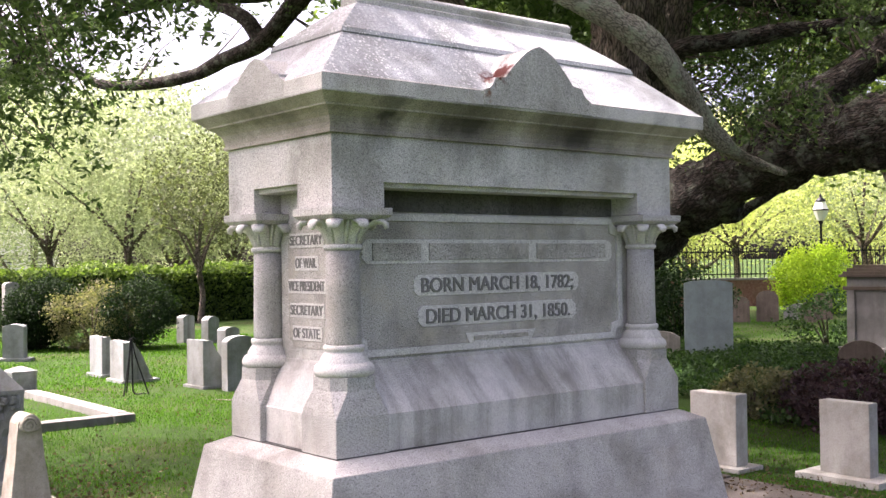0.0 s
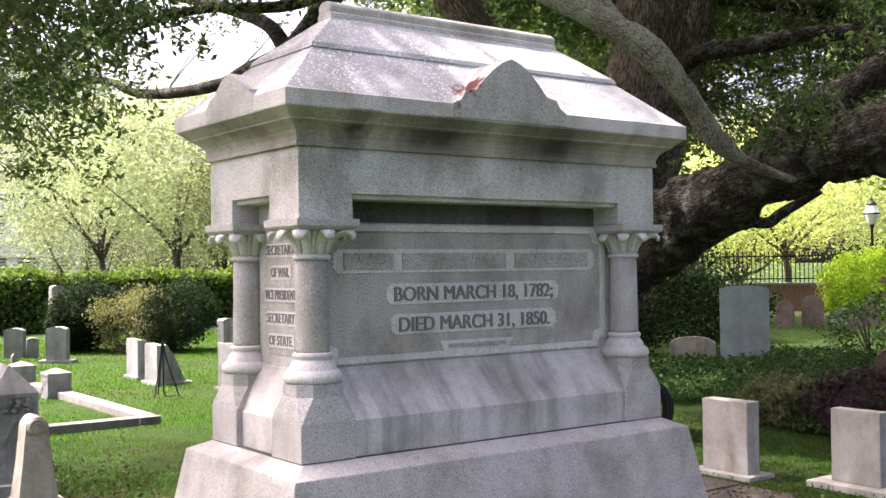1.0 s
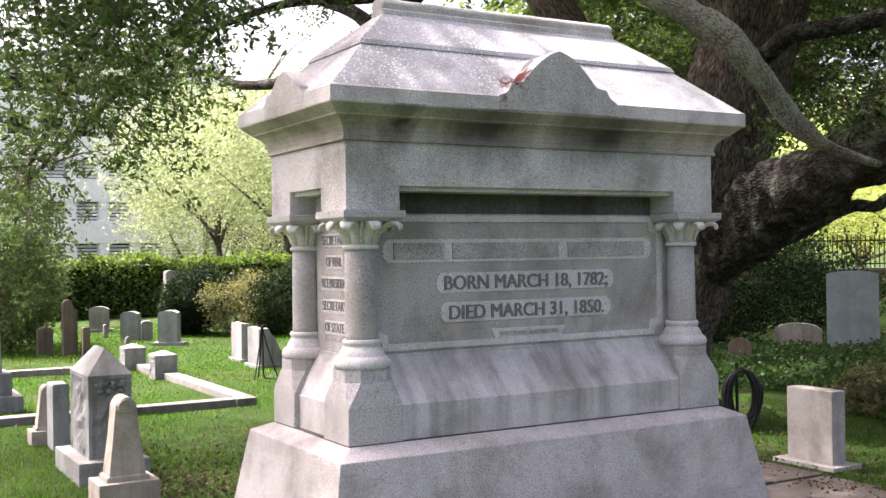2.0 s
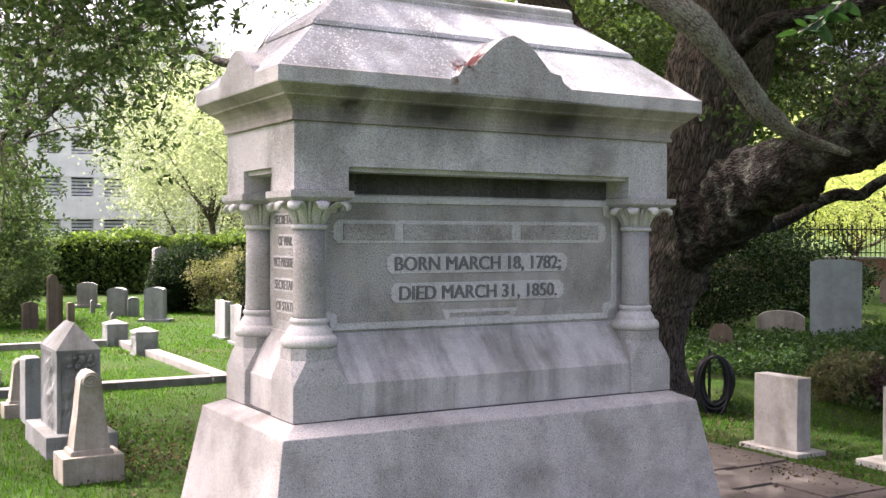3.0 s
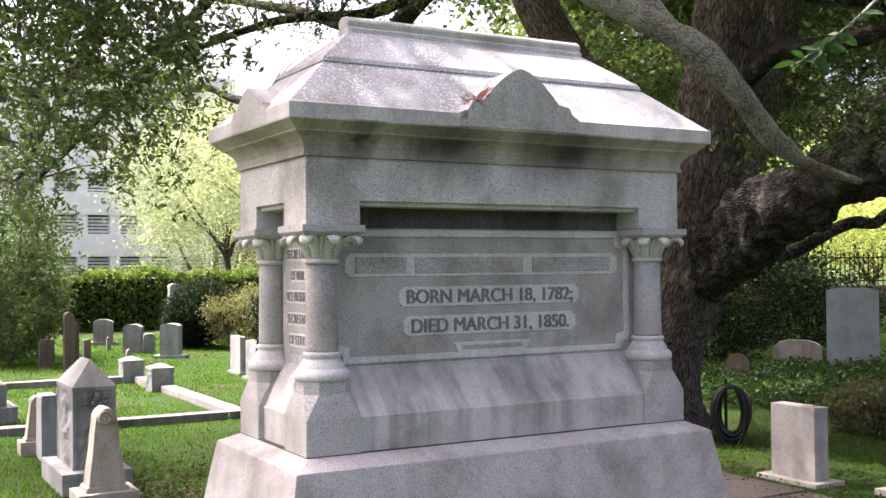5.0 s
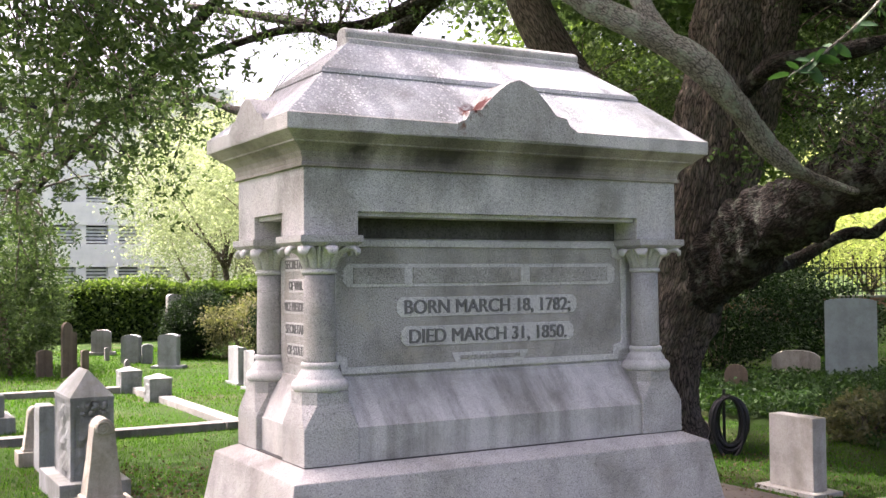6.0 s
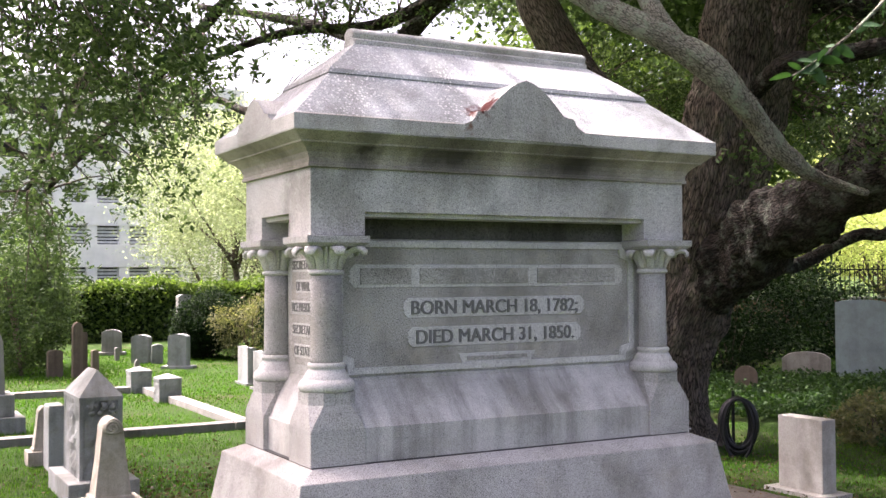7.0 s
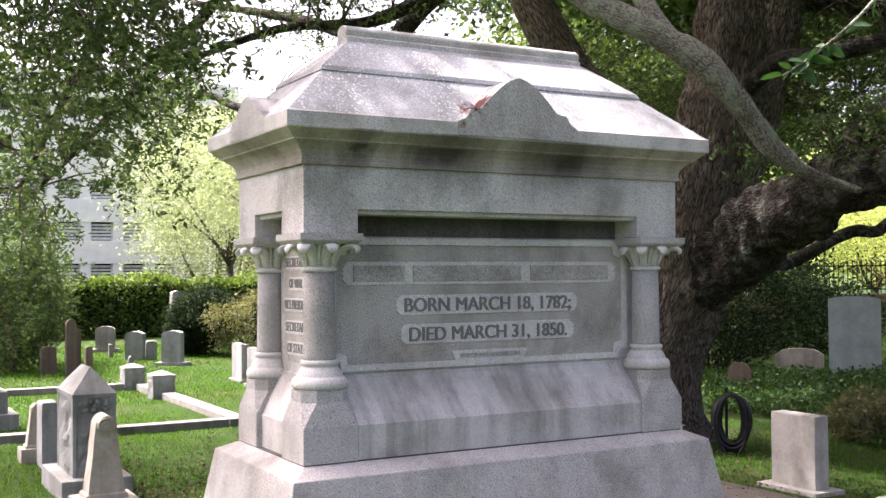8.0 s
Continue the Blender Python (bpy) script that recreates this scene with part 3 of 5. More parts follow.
def build_lid():
    a, b, z0, z1 = 1.172, 0.55, 2.359, 2.79
    la, lb = 0.682, 0.058
    f = 0.53

    def level(u, z, out=0.0):
        return rect_ring(a + (la - a) * u + out, b + (lb - b) * u + out, z, CX * 1.0, CY + (0.008 - CY) * u)
    zm = z0 + (z1 - z0) * f
    bm = rings([level(0, z0), level(f, zm), level(f, zm + 0.004, 0.006), level(f, zm + 0.026, -0.004), level(1, z1)])
    part("lid", bm, GRANITE_LID, tomb, "hipped granite lid, stepped and bird-limed")
    bm = bmesh.new()
    prof = []
    for i in range(13):
        g = math.pi * i / 12
        prof.append((0.056 * math.cos(g), 0.032 * math.sin(g)))
    levels = []
    for x, k in ((-0.68, 0.9), (-0.67, 1.0), (0.694, 1.0), (0.704, 0.9)):
        levels.append([(x, 0.008 + y * k, 2.838 + z * k) for y, z in prof] + [(x, 0.008 + y * k, z) for y, z in ((-0.05, 2.815), (-0.066, 2.805), (-0.066, 2.782), (0.066, 2.782), (0.066, 2.805), (0.05, 2.815))])
    rings(levels, bm)
    part("ridge_cap", bm, GRANITE, tomb, "rolled granite ridge", False)

    def gable(h, w, m, deep=0.24):
        out = [(w, 2.296), (w, 2.362)]
        for i in range(1, 7):
            g = i / 6 * math.pi / 2
            out.append((w - (w * 0.18) * math.sin(g), 2.362 + (h * 0.24) * (1 - math.cos(g))))
        out.append((w * 0.81, 2.362 + h * 0.262))
        out.append((w * 0.645, 2.362 + h * 0.268))
        for i in range(0, 9):
            g = i / 9
            out.append((w * 0.635 * (1 - g) ** 0.65, 2.362 + h * (0.285 + 0.715 * g)))
        out.append((0.0, 2.362 + h * 1.0))
        full = out + [(-x, z) for x, z in out[-2::-1]]
        o = part("gable", extrude(full, -0.05, deep, 0.004), GRANITE_PLAIN, tomb, "pointed granite gable ornament")
        o.matrix_basis = m
    for s in (-1, 1):
        turn = pose(0, 0, 0, 0, 0, 0 if s < 0 else 180)
        gable(0.225, 0.335, Matrix.Translation((0, CY * 0.95 + s * 0.51, 0)) @ turn)
        turn = pose(0, 0, 0, 0, 0, -90 if s < 0 else 90)
        gable(0.125, 0.24, Matrix.Translation((CX + s * 1.129, 0.0, 0)) @ turn, 0.3)


build_plinth()
build_base_course()
build_corners()
build_die()
build_entablature()
build_lid()


# ---- gravestones and kerbs ----
def arch_top(w, h, rise, n=10):
    out = [(-w / 2, 0), (w / 2, 0)]
    for i in range(n + 1):
        a = math.pi * i / n
        out.append((w / 2 * math.cos(a), h - rise + rise * math.sin(a)))
    return out


def shoulder_top(w, h, rise):
    k = w / 2
    out = [(-k, 0), (k, 0), (k, h - rise), (k * 0.92, h - rise * 0.75)]
    for i in range(9):
        a = math.pi * (i + 0.5) / 9
        out.append((k * 0.86 * math.cos(a), h - rise * 0.75 + rise * 0.75 * math.sin(a)))
    return out + [(-k * 0.92, h - rise * 0.75), (-k, h - rise)]


def gravestone(x, y, turn, outline, thick, material, label, foot=None, lean=0.0, group="gravestones in the churchyard"):
    t = thing("gravestone", pose(x, y, ground_z(x, y), lean, 0, turn), label, "gravestone", group)
    z = 0.0
    if foot:
        w, d, h = foot
        part("base", box(-w / 2, w / 2, -d / 2, d / 2, -0.08, h, 0.006), material, t)
        z = h
    s = part("slab", extrude(outline, -thick / 2, thick / 2, 0.006), material, t)
    s.location.z = z - (0.04 if not foot else 0.002)
    return t


def slant_marker(x, y, turn, w, h, t0, t1, label):
    t = thing("gravestone", pose(x, y, ground_z(x, y), 0, 0, turn), label, "gravestone", "slant markers on the lawn")
    out = [(0, -0.05), (t1, -0.05), (t1, 0.03), (t1 * 0.8, h * 0.35), (t0 + 0.06, h * 0.8), (t0, h), (0, h * 1.02)]
    bm = extrude(out, -w / 2, w / 2, 0.004)
    bmesh.ops.subdivide_edges(bm, edges=bm.edges[:], cuts=3, use_grid_fill=True)
    for v in bm.verts:
        if v.co.x > 0.03:
            v.co += Vector((1, 0, 1)) * 0.02 * noise.noise(v.co * 14)
    part("block", bm, STONE_GREY, t, "grey stone with a smooth face and rock-cut back")
    part("base", box(-0.04, t1 + 0.08, -w / 2 - 0.05, w / 2 + 0.05, -0.06, 0.03, 0.005), STONE_GREY, t)


gravestone(2.4, 19.9, -20, shoulder_top(0.42, 0.5, 0.06), 0.16, STONE_PALE, "pale grey headstone with a low arched top", (0.6, 0.3, 0.06))
gravestone(2.42, 17.2, -32, arch_top(0.36, 0.6, 0.07), 0.22, STONE_GREY, "weathered grey headstone with an arched top")
gravestone(2.72, 15.5, -32, arch_top(0.36, 0.6, 0.06), 0.26, STONE_GREY, "weathered grey headstone with an arched top", (0.6, 0.34, 0.04))
gravestone(2.66, 16.9, -6, arch_top(0.22, 0.42, 0.05), 0.1, STONE_GREY, "small leaning grey footstone beside a headstone", lean=4)
gravestone(2.15, 18.2, 0, arch_top(0.09, 0.3, 0.03), 0.08, STONE_PALE, "thin pale footstone in the grass")
gravestone(4.05, 20.0, 0, arch_top(0.3, 1.37, 0.06), 0.24, STONE_PALE, "tall narrow pale marble stone before the hedge")
gravestone(6.8, 17.2, 20, arch_top(0.34, 0.62, 0.05), 0.2, STONE_GREY, "grey headstone with a curved top")
gravestone(7.12, 16.7, 20, arch_top(0.34, 0.6, 0.1), 0.2, STONE_GREY, "rough grey headstone with a peaked top")
gravestone(3.42, 8.62, 0, shoulder_top(0.42, 0.74, 0.08), 0.16, STONE_GREY, "weathered grey headstone with an arched top")
gravestone(3.95, 9.9, 20, arch_top(0.3, 0.78, 0.05), 0.16, STONE_GREY, "dark grey headstone behind another stone")
slant_marker(2.72, 11.75, 0, 0.48, 0.58, 0.12, 0.4, "grey granite slant marker with rough back")
slant_marker(2.62, 10.72, 0, 0.48, 0.56, 0.16, 0.44, "grey granite slant marker with rough back")
slant_marker(3.08, 9.2, 0, 0.48, 0.62, 0.14, 0.42, "grey granite slant marker with rough back")
gravestone(0.7, 14.6, 10, arch_top(0.17, 0.98, 0.12), 0.1, BROWNSTONE, "tall brown sandstone slab under the bush")
gravestone(0.85, 14.9, 5, arch_top(0.14, 0.8, 0.04), 0.1, BROWNSTONE, "narrow brown sandstone slab under the bush")
gravestone(0.9, 14.1, 5, arch_top(0.12, 0.52, 0.02), 0.1, BROWNSTONE, "short brown sandstone slab under the bush")
gravestone(0.38, 14.9, 10, arch_top(0.26, 0.5, 0.05), 0.1, BROWNSTONE, "low brown sandstone slab under the bush")
gravestone(1.7, 14.5, 0, arch_top(0.09, 0.3, 0.08), 0.09, STONE_PALE, "small pale footstone in the grass")
# by the oak
gravestone(9.75, 7.9, -50, arch_top(0.36, 0.42, 0.16), 0.08, BROWNSTONE, "small round-topped brown headstone in ivy", lean=-4)
gravestone(12.1, 8.8, -50, shoulder_top(0.82, 0.5, 0.12), 0.16, STONE_CREAM, "low buff headstone with curved top in ivy")
gravestone(12.7, 8.1, -50, shoulder_top(0.86, 1.42, 0.05), 0.1, SLATE, "tall blue-grey slate headstone in ivy")
gravestone(12.3, 4.9, -60, arch_top(0.7, 0.5, 0.25), 0.1, BROWNSTONE, "round-topped brown headstone before a pedestal tomb")
for gx, gy, gw, gh in ((22.0, 14.0, 0.5, 0.75), (22.7, 13.6, 0.6, 0.9), (24.4, 12.9, 0.5, 0.8), (24.0, 13.4, 0.9, 0.5), (23.0, 12.5, 0.4, 0.6)):
    gravestone(gx, gy, -55, shoulder_top(gw, gh, gw * 0.3), 0.1, BROWNSTONE if gw < 0.8 else STONE_PALE, "far weathered headstone by the boundary wall", group="far gravestones by the wall")


def white_headstone(x, y, w, h, th, foot, label):
    t = thing("gravestone", pose(x, y, ground_z(x, y), 0, 0, -90), label, "gravestone", "white marble headstones by the path")
    bw, bd, bh = foot
    part("base", box(-bw / 2, bw / 2, -bd / 2, bd / 2, -0.06, bh, 0.006), MARBLE, t)
    s = part("slab", box(-w / 2, w / 2, -th / 2, th / 2, bh - 0.002, bh + h, 0.009), MARBLE, t)
    return t


white_headstone(4.21, 1.63, 0.47, 0.6, 0.16, (0.64, 0.34, 0.03), "plain white marble headstone on a flat base")
white_headstone(4.5, 0.6, 0.43, 0.58, 0.13, (0.72, 0.4, 0.04), "plain cream marble headstone on a flat base")


def build_pedestal_tomb(x, y):
    t = thing("pedestal_tomb", pose(x, y, ground_z(x, y), 0, 0, 0), "weathered buff pedestal tomb with a dark stepped cap", "tomb")
    part("base", box(-0.62, 0.62, -0.62, 0.62, -0.1, 0.22, 0.01), STONE_PALE, t)
    part("body", box(-0.48, 0.48, -0.48, 0.48, 0.22, 1.2, 0.008), STONE_PALE, t)
    for sx in (-1, 1):
        for sy in (-1, 1):
            part("pilaster", box(sx * 0.43 - 0.075, sx * 0.43 + 0.075, sy * 0.43 - 0.075, sy * 0.43 + 0.075, 0.22, 1.2, 0.006), STONE_PALE, t)
    z = 1.2
    for h, e in ((0.06, 0.55), (0.16, 0.5), (0.05, 0.6), (0.05, 0.55), (0.06, 0.5), (0.05, 0.43)):
        part("cap_course", box(-e, e, -e, e, z, z + h, 0.008), BROWNSTONE if e != 0.5 or z > 1.4 else STONE_PALE, t)
        z += h
    return t


build_pedestal_tomb(14.3, 5.5)


def rock_face(bm, amount, keep):
    """Breaks up the middle of a block's faces, leaving the margins of width keep as they are."""
    bmesh.ops.subdivide_edges(bm, edges=bm.edges[:], cuts=9, use_grid_fill=True)
    xs, ys, zs = ([v.co[i] for v in bm.verts] for i in range(3))
    lo, hi = (min(xs), min(ys), min(zs)), (max(xs), max(ys), max(zs))
    for v in bm.verts:
        gap = sorted(min(v.co[i] - lo[i], hi[i] - v.co[i]) for i in range(3))
        if gap[1] > keep:
            nrm = Vector((v.co.x - (lo[0] + hi[0]) / 2, v.co.y - (lo[1] + hi[1]) / 2, 0)).normalized()
            v.co += nrm * amount * (noise.noise(v.co * 11) + 0.6 * noise.noise(v.co * 27) - 0.3)
    return bm


def build_pointed_marker():
    t = thing("pointed_marker", pose(-1.095, 3.98, 0, 0, 0, 0), "grey granite marker with a hipped cap on a base", "gravestone")
    part("base", box(-0.26, 0.26, -0.45, 0.45, -0.06, 0.15, 0.008), STONE_GREY, t)
    part("block", rock_face(box(-0.155, 0.155, -0.32, 0.32, 0.148, 0.76, 0.0), 0.03, 0.02), STONE_GREY, t, "rock-cut grey granite block")
    bm = rings([rect_ring(0.163, 0.328, 0.745), rect_ring(0.163, 0.328, 0.772), rect_ring(0.004, 0.17, 0.965)])
    part("cap", bm, STONE_GREY, t, "hipped cap of dressed granite")
    for sx in (-1, 1):
        for sy in (-1, 1):
            part("corner_margin", box(sx * 0.147 - 0.013, sx * 0.147 + 0.013, sy * 0.312 - 0.013, sy * 0.312 + 0.013, 0.15, 0.747, 0.003), STONE_GREY, t)
    bm = bmesh.new()
    g = random.Random(4)
    for i in range(22):
        cx, cz = g.uniform(-0.11, 0.11), g.uniform(0.64, 0.73)
        bmesh.ops.create_icosphere(bm, subdivisions=1, radius=g.uniform(0.012, 0.026), matrix=Matrix.Translation((cx, -0.318, cz)))
    part("carving", bm, STONE_GREY, t, "weathered carved foliage", True)


def build_scroll_marker(x, y, s, turn, label):
    t = thing("scroll_marker", pose(x, y, ground_z(x, y), 0, 0, turn), label, "gravestone", "scroll-topped marble markers")
    part("base", box(-0.205 * s, 0.205 * s, -0.17 * s, 0.17 * s, -0.06, 0.17 * s, 0.006), STONE_CREAM, t)
    lv = []
    for z, w, d in ((0.168, 0.145, 0.12), (0.2, 0.14, 0.115), (0.21, 0.122, 0.105), (0.3, 0.112, 0.095), (0.45, 0.092, 0.085), (0.6, 0.078, 0.08), (0.68, 0.07, 0.085), (0.7, 0.06, 0.08)):
        lv.append(rect_ring(w * s, d * s, z * s))
    part("shaft", rings(lv), STONE_CREAM, t, "tapering marble shaft")
    bm = bmesh.new()
    levels = []
    for yy, k in ((-0.105, 0.9), (-0.1, 1.0), (0.1, 1.0), (0.105, 0.9)):
        levels.append([((0.066 * k * math.cos(2 * math.pi * i / 20)) * s, yy * s, (0.685 + 0.056 * k * math.sin(2 * math.pi * i / 20) - 0.1 * (k * math.cos(2 * math.pi * i / 20)) ** 2 * 0.2) * s) for i in range(20)])
    rings(levels, bm)
    part("scroll", bm, STONE_CREAM, t, "rolled marble scroll", False)
    sp = [((-0.012 + (0.05 - 0.0024 * i) * math.cos(i * 0.75)) * s, -0.106 * s, (0.672 + (0.05 - 0.0024 * i) * math.sin(i * 0.75)) * s, 0.0085 * s) for i in range(18)]
    part("volute", tube(sp, 3, 6), STONE_CREAM, t, "", True)


build_pointed_marker()
build_scroll_marker(-1.21, 2.78, 0.98, 0, "pale marble marker with a rolled scroll top")
build_scroll_marker(-1.22, 5.6, 0.7, 0, "small pale marble marker with a scroll top")
gravestone(-1.17, 5.3, 0, [(-0.07, 0), (0.07, 0), (0.07, 0.58), (0.06, 0.6), (-0.06, 0.6), (-0.07, 0.58)], 0.28, STONE_GREY, "plain rough grey stone block behind a marker")


def build_far_left_marker():
    t = thing("stepped_marker", pose(-1.42, 8.2, 0, 0, 0, 0), "pale grey round-topped marker on a stepped base", "gravestone")
    part("base", box(-0.36, 0.36, -0.36, 0.36, -0.06, 0.16, 0.008), STONE_GREY, t)
    part("step", box(-0.26, 0.26, -0.26, 0.26, 0.16, 0.4, 0.008), STONE_GREY, t)
    part("shaft", rings([rect_ring(0.17, 0.17, 0.4), rect_ring(0.15, 0.15, 0.98), rect_ring(0.13, 0.13, 1.05), rect_ring(0.07, 0.07, 1.1)]), STONE_PALE, t, "tapering pale stone shaft")


build_far_left_marker()


def build_lot_kerb():
    t = thing("lot_kerb", pose(0, 0, 0), "low grey granite kerb round a grave lot", "kerb", kind="structure")
    for x0, x1 in ((-3.6, -2.0), (-1.995, -0.45), (-0.445, 0.985), (0.99, 1.225)):
        part("kerb_stone", box(x0 + 0.004, x1 - 0.004, 6.8, 7.0, -0.08, 0.075, 0.008), KERB_SHADED, t)
    for y0, y1 in ((7.005, 8.4), (8.405, 9.85)):
        part("kerb_stone", box(1.03, 1.22, y0 + 0.003, y1 - 0.003, -0.08, 0.08, 0.008), STONE_PALE, t)
    for x0, x1 in ((-3.2, -1.6), (-1.59, 0.0), (0.01, 0.88)):
        part("kerb_stone", box(x0, x1, 11.4, 11.58, -0.08, 0.08, 0.008), STONE_PALE, t)
    part("kerb_stone", box(1.03, 1.2, 10.25, 11.3, -0.08, 0.08, 0.008), STONE_PALE, t)


build_lot_kerb()


def build_corner_post(x, y):
    t = thing("kerb_post", pose(x, y, 0), "square granite kerb post with a low pyramid cap", "post", "corner posts of the grave lot")
    part("block", rock_face(box(-0.152, 0.152, -0.152, 0.152, -0.06, 0.29, 0.0), 0.02, 0.02), STONE_GREY, t, "rock-cut granite post")
    part("cap", rings([rect_ring(0.16, 0.16, 0.285), rect_ring(0.16, 0.16, 0.315), rect_ring(0.02, 0.02, 0.37)]), STONE_GREY, t)


build_corner_post(1.08, 10.05)
build_corner_post(1.03, 11.5)


# ---- small things ----
def build_tripod(x, y):
    t = thing("wreath_stand", pose(x, y, 0), "thin dark wire wreath stand on the lawn", "stand")
    for dx, dy in ((-0.16, -0.14), (0.18, -0.12), (0.02, 0.2)):
        part("leg", tube([(dx, dy, 0.0, 0.009), (dx * 0.3, dy * 0.3, 0.45, 0.009), (dx * 0.05, dy * 0.05, 0.7, 0.009)], 3, 6), IRON, t)
    part("hook", tube([(-0.05, -0.02, 0.68, 0.006), (0.0, -0.05, 0.72, 0.006), (0.06, -0.02, 0.7, 0.006)], 4, 6), IRON, t)
    part("spike", tube([(0, -0.02, 0.7, 0.011), (0.0, -0.04, 0.3, 0.011), (0.01, -0.05, 0.03, 0.011), (0.12, -0.1, 0.01, 0.006), (0.16, -0.18, 0.01, 0.006)], 5, 6), IRON, t)


build_tripod(2.15, 9.1)
tagged(part("fallen_twig", tube([(2.6, 7.7, 0.02, 0.006), (2.7, 7.4, 0.025, 0.008), (2.72, 7.1, 0.02, 0.007), (2.8, 6.85, 0.015, 0.004)], 5, 6), BARK_PALE), "bare grey fallen twig on the grass", "twig")


def build_hose():
    cx, cy = 5.16, 3.39
    z0 = ground_z(cx, cy)
    post = thing("hose_post", pose(cx, cy, z0, 0, 0, -42), "short dark garden post with a hook", "post")
    part("stake", box(-0.06, -0.03, -0.015, 0.015, -0.05, 0.64, 0.003), IRON, post)
    part("hook", tube([(0, 0.0, 0.57, 0.012), (0, -0.09, 0.57, 0.012), (0, -0.13, 0.6, 0.012)], 4, 8), IRON, post)
    hose = thing("garden_hose", pose(cx, cy, z0, 0, 0, -42), "coiled black rubber garden hose hung on a post", "hose")
    g = random.Random(7)
    for i in range(14):
        rx, rz = 0.146 + g.uniform(-0.036, 0.036), 0.29 + g.uniform(-0.045, 0.03)
        dy = -0.04 - 0.01 * i + g.uniform(-0.006, 0.006)
        ox, tilt = g.uniform(-0.012, 0.012), g.uniform(-0.06, 0.06)
        nodes = []
        for k in range(17):
            a = 2 * math.pi * k / 16 + math.pi / 2
            nodes.append((ox + rx * math.cos(a), dy + tilt * math.sin(a) * 0.3, 0.575 - rz + rz * math.sin(a), 0.018))
        part("coil", tube(nodes, 3, 8), RUBBER, hose, "", True)
    part("tail", tube([(-0.17, -0.08, 0.25, 0.013), (-0.23, -0.06, 0.08, 0.013), (-0.34, -0.02, 0.02, 0.013), (-0.6, 0.05, 0.015, 0.013)], 5, 8), RUBBER, hose, "", True)


build_hose()


def build_spigot(x, y):
    t = thing("garden_tap", pose(x, y, ground_z(x, y), 0, 0, -30), "small galvanised garden tap on a standpipe", "tap")
    part("pipe", tube([(0, 0, -0.02, 0.011), (0, 0, 0.3, 0.011)], 2, 10), ZINC, t, "", True)
    part("spout", tube([(-0.05, 0, 0.24, 0.01), (0.0, 0, 0.25, 0.013), (0.06, 0, 0.24, 0.01)], 3, 10), ZINC, t, "", True)
    part("handle", tube([(-0.03, 0, 0.31, 0.007), (0.03, 0, 0.31, 0.007)], 2, 8), ZINC, t, "", True)


build_spigot(4.45, 3.34)


# ---- the live oak ----
oak = thing("live_oak", pose(0, 0, 0), "huge old live oak with dark furrowed bark and spreading limbs", "tree")


def limb(name, nodes, material, sides=16, rough=0.12, steps=8, furrow=0.0):
    return part(name, tube(nodes, steps, sides, rough, None, 1.0, furrow), material, oak, "", True)


limb("trunk", [(5.1, 4.45, -0.4, 0.85), (5.03, 4.42, 0.0, 0.6), (4.99, 4.33, 0.5, 0.48), (5.02, 4.26, 1.0, 0.46), (5.16, 4.0, 1.8, 0.52), (5.22, 3.75, 2.6, 0.46), (5.3, 3.63, 3.4, 0.40), (5.4, 3.57, 4.3, 0.36), (5.5, 3.5, 5.6, 0.3), (5.6, 3.6, 8.0, 0.2)], BARK, 130, 0.14, 26, 0.03)
limb("stem", [(5.15, 3.7, 2.2, 0.36), (5.5, 3.6, 3.0, 0.33), (5.95, 3.68, 3.8, 0.3), (6.4, 3.8, 4.8, 0.27), (6.55, 3.7, 6.1, 0.22), (6.8, 3.6, 7.6, 0.14)], BARK, 90, 0.12, 24, 0.022)
limb("stem", [(5.0, 4.0, 2.4, 0.3), (4.5, 4.6, 3.4, 0.26), (4.1, 5.1, 4.4, 0.24), (3.9, 5.5, 5.5, 0.2), (3.6, 5.8, 7.0, 0.12)], BARK, 24)
limb("great_limb", [(5.18, 3.95, 1.6, 0.42), (5.17, 3.2, 1.98, 0.36), (5.02, 2.45, 2.24, 0.31), (4.86, 1.8, 2.42, 0.28), (4.72, 1.17, 2.52, 0.265), (4.5, 0.35, 2.6, 0.26), (4.25, -0.65, 2.72, 0.23), (4.0, -2.0, 3.1, 0.15)], BARK_LIMB_BACKLIT, 80, 0.34, 24, 0.025)
limb("limb", [(4.75, 1.65, 2.5, 0.2), (4.84, 1.27, 2.86, 0.19), (5.06, 0.96, 3.08, 0.17), (5.25, 0.5, 3.4, 0.15), (5.6, -0.1, 3.7, 0.12), (6.2, -1.0, 4.2, 0.08)], BARK_LIMB_BACKLIT, 20, 0.2)
limb("limb", [(2.0, 3.1, 5.5, 0.16), (1.6, 2.3, 4.5, 0.115), (1.78, 1.64, 3.88, 0.102), (1.97, 1.35, 3.57, 0.1), (2.19, 1.13, 3.39, 0.1), (2.53, 0.95, 3.16, 0.098), (2.86, 0.9, 2.87, 0.09), (3.2, 0.92, 2.58, 0.08), (3.55, 0.9, 2.4, 0.055), (4.0, 0.8, 2.28, 0.025)], BARK_PALE, 48, 0.22, 24, 0.008)
limb("limb", [(2.36, 1.03, 3.27, 0.085), (2.31, 1.28, 3.62, 0.07), (2.45, 1.64, 4.07, 0.06), (2.6, 2.0, 4.8, 0.04)], BARK_PALE, 14, 0.1)
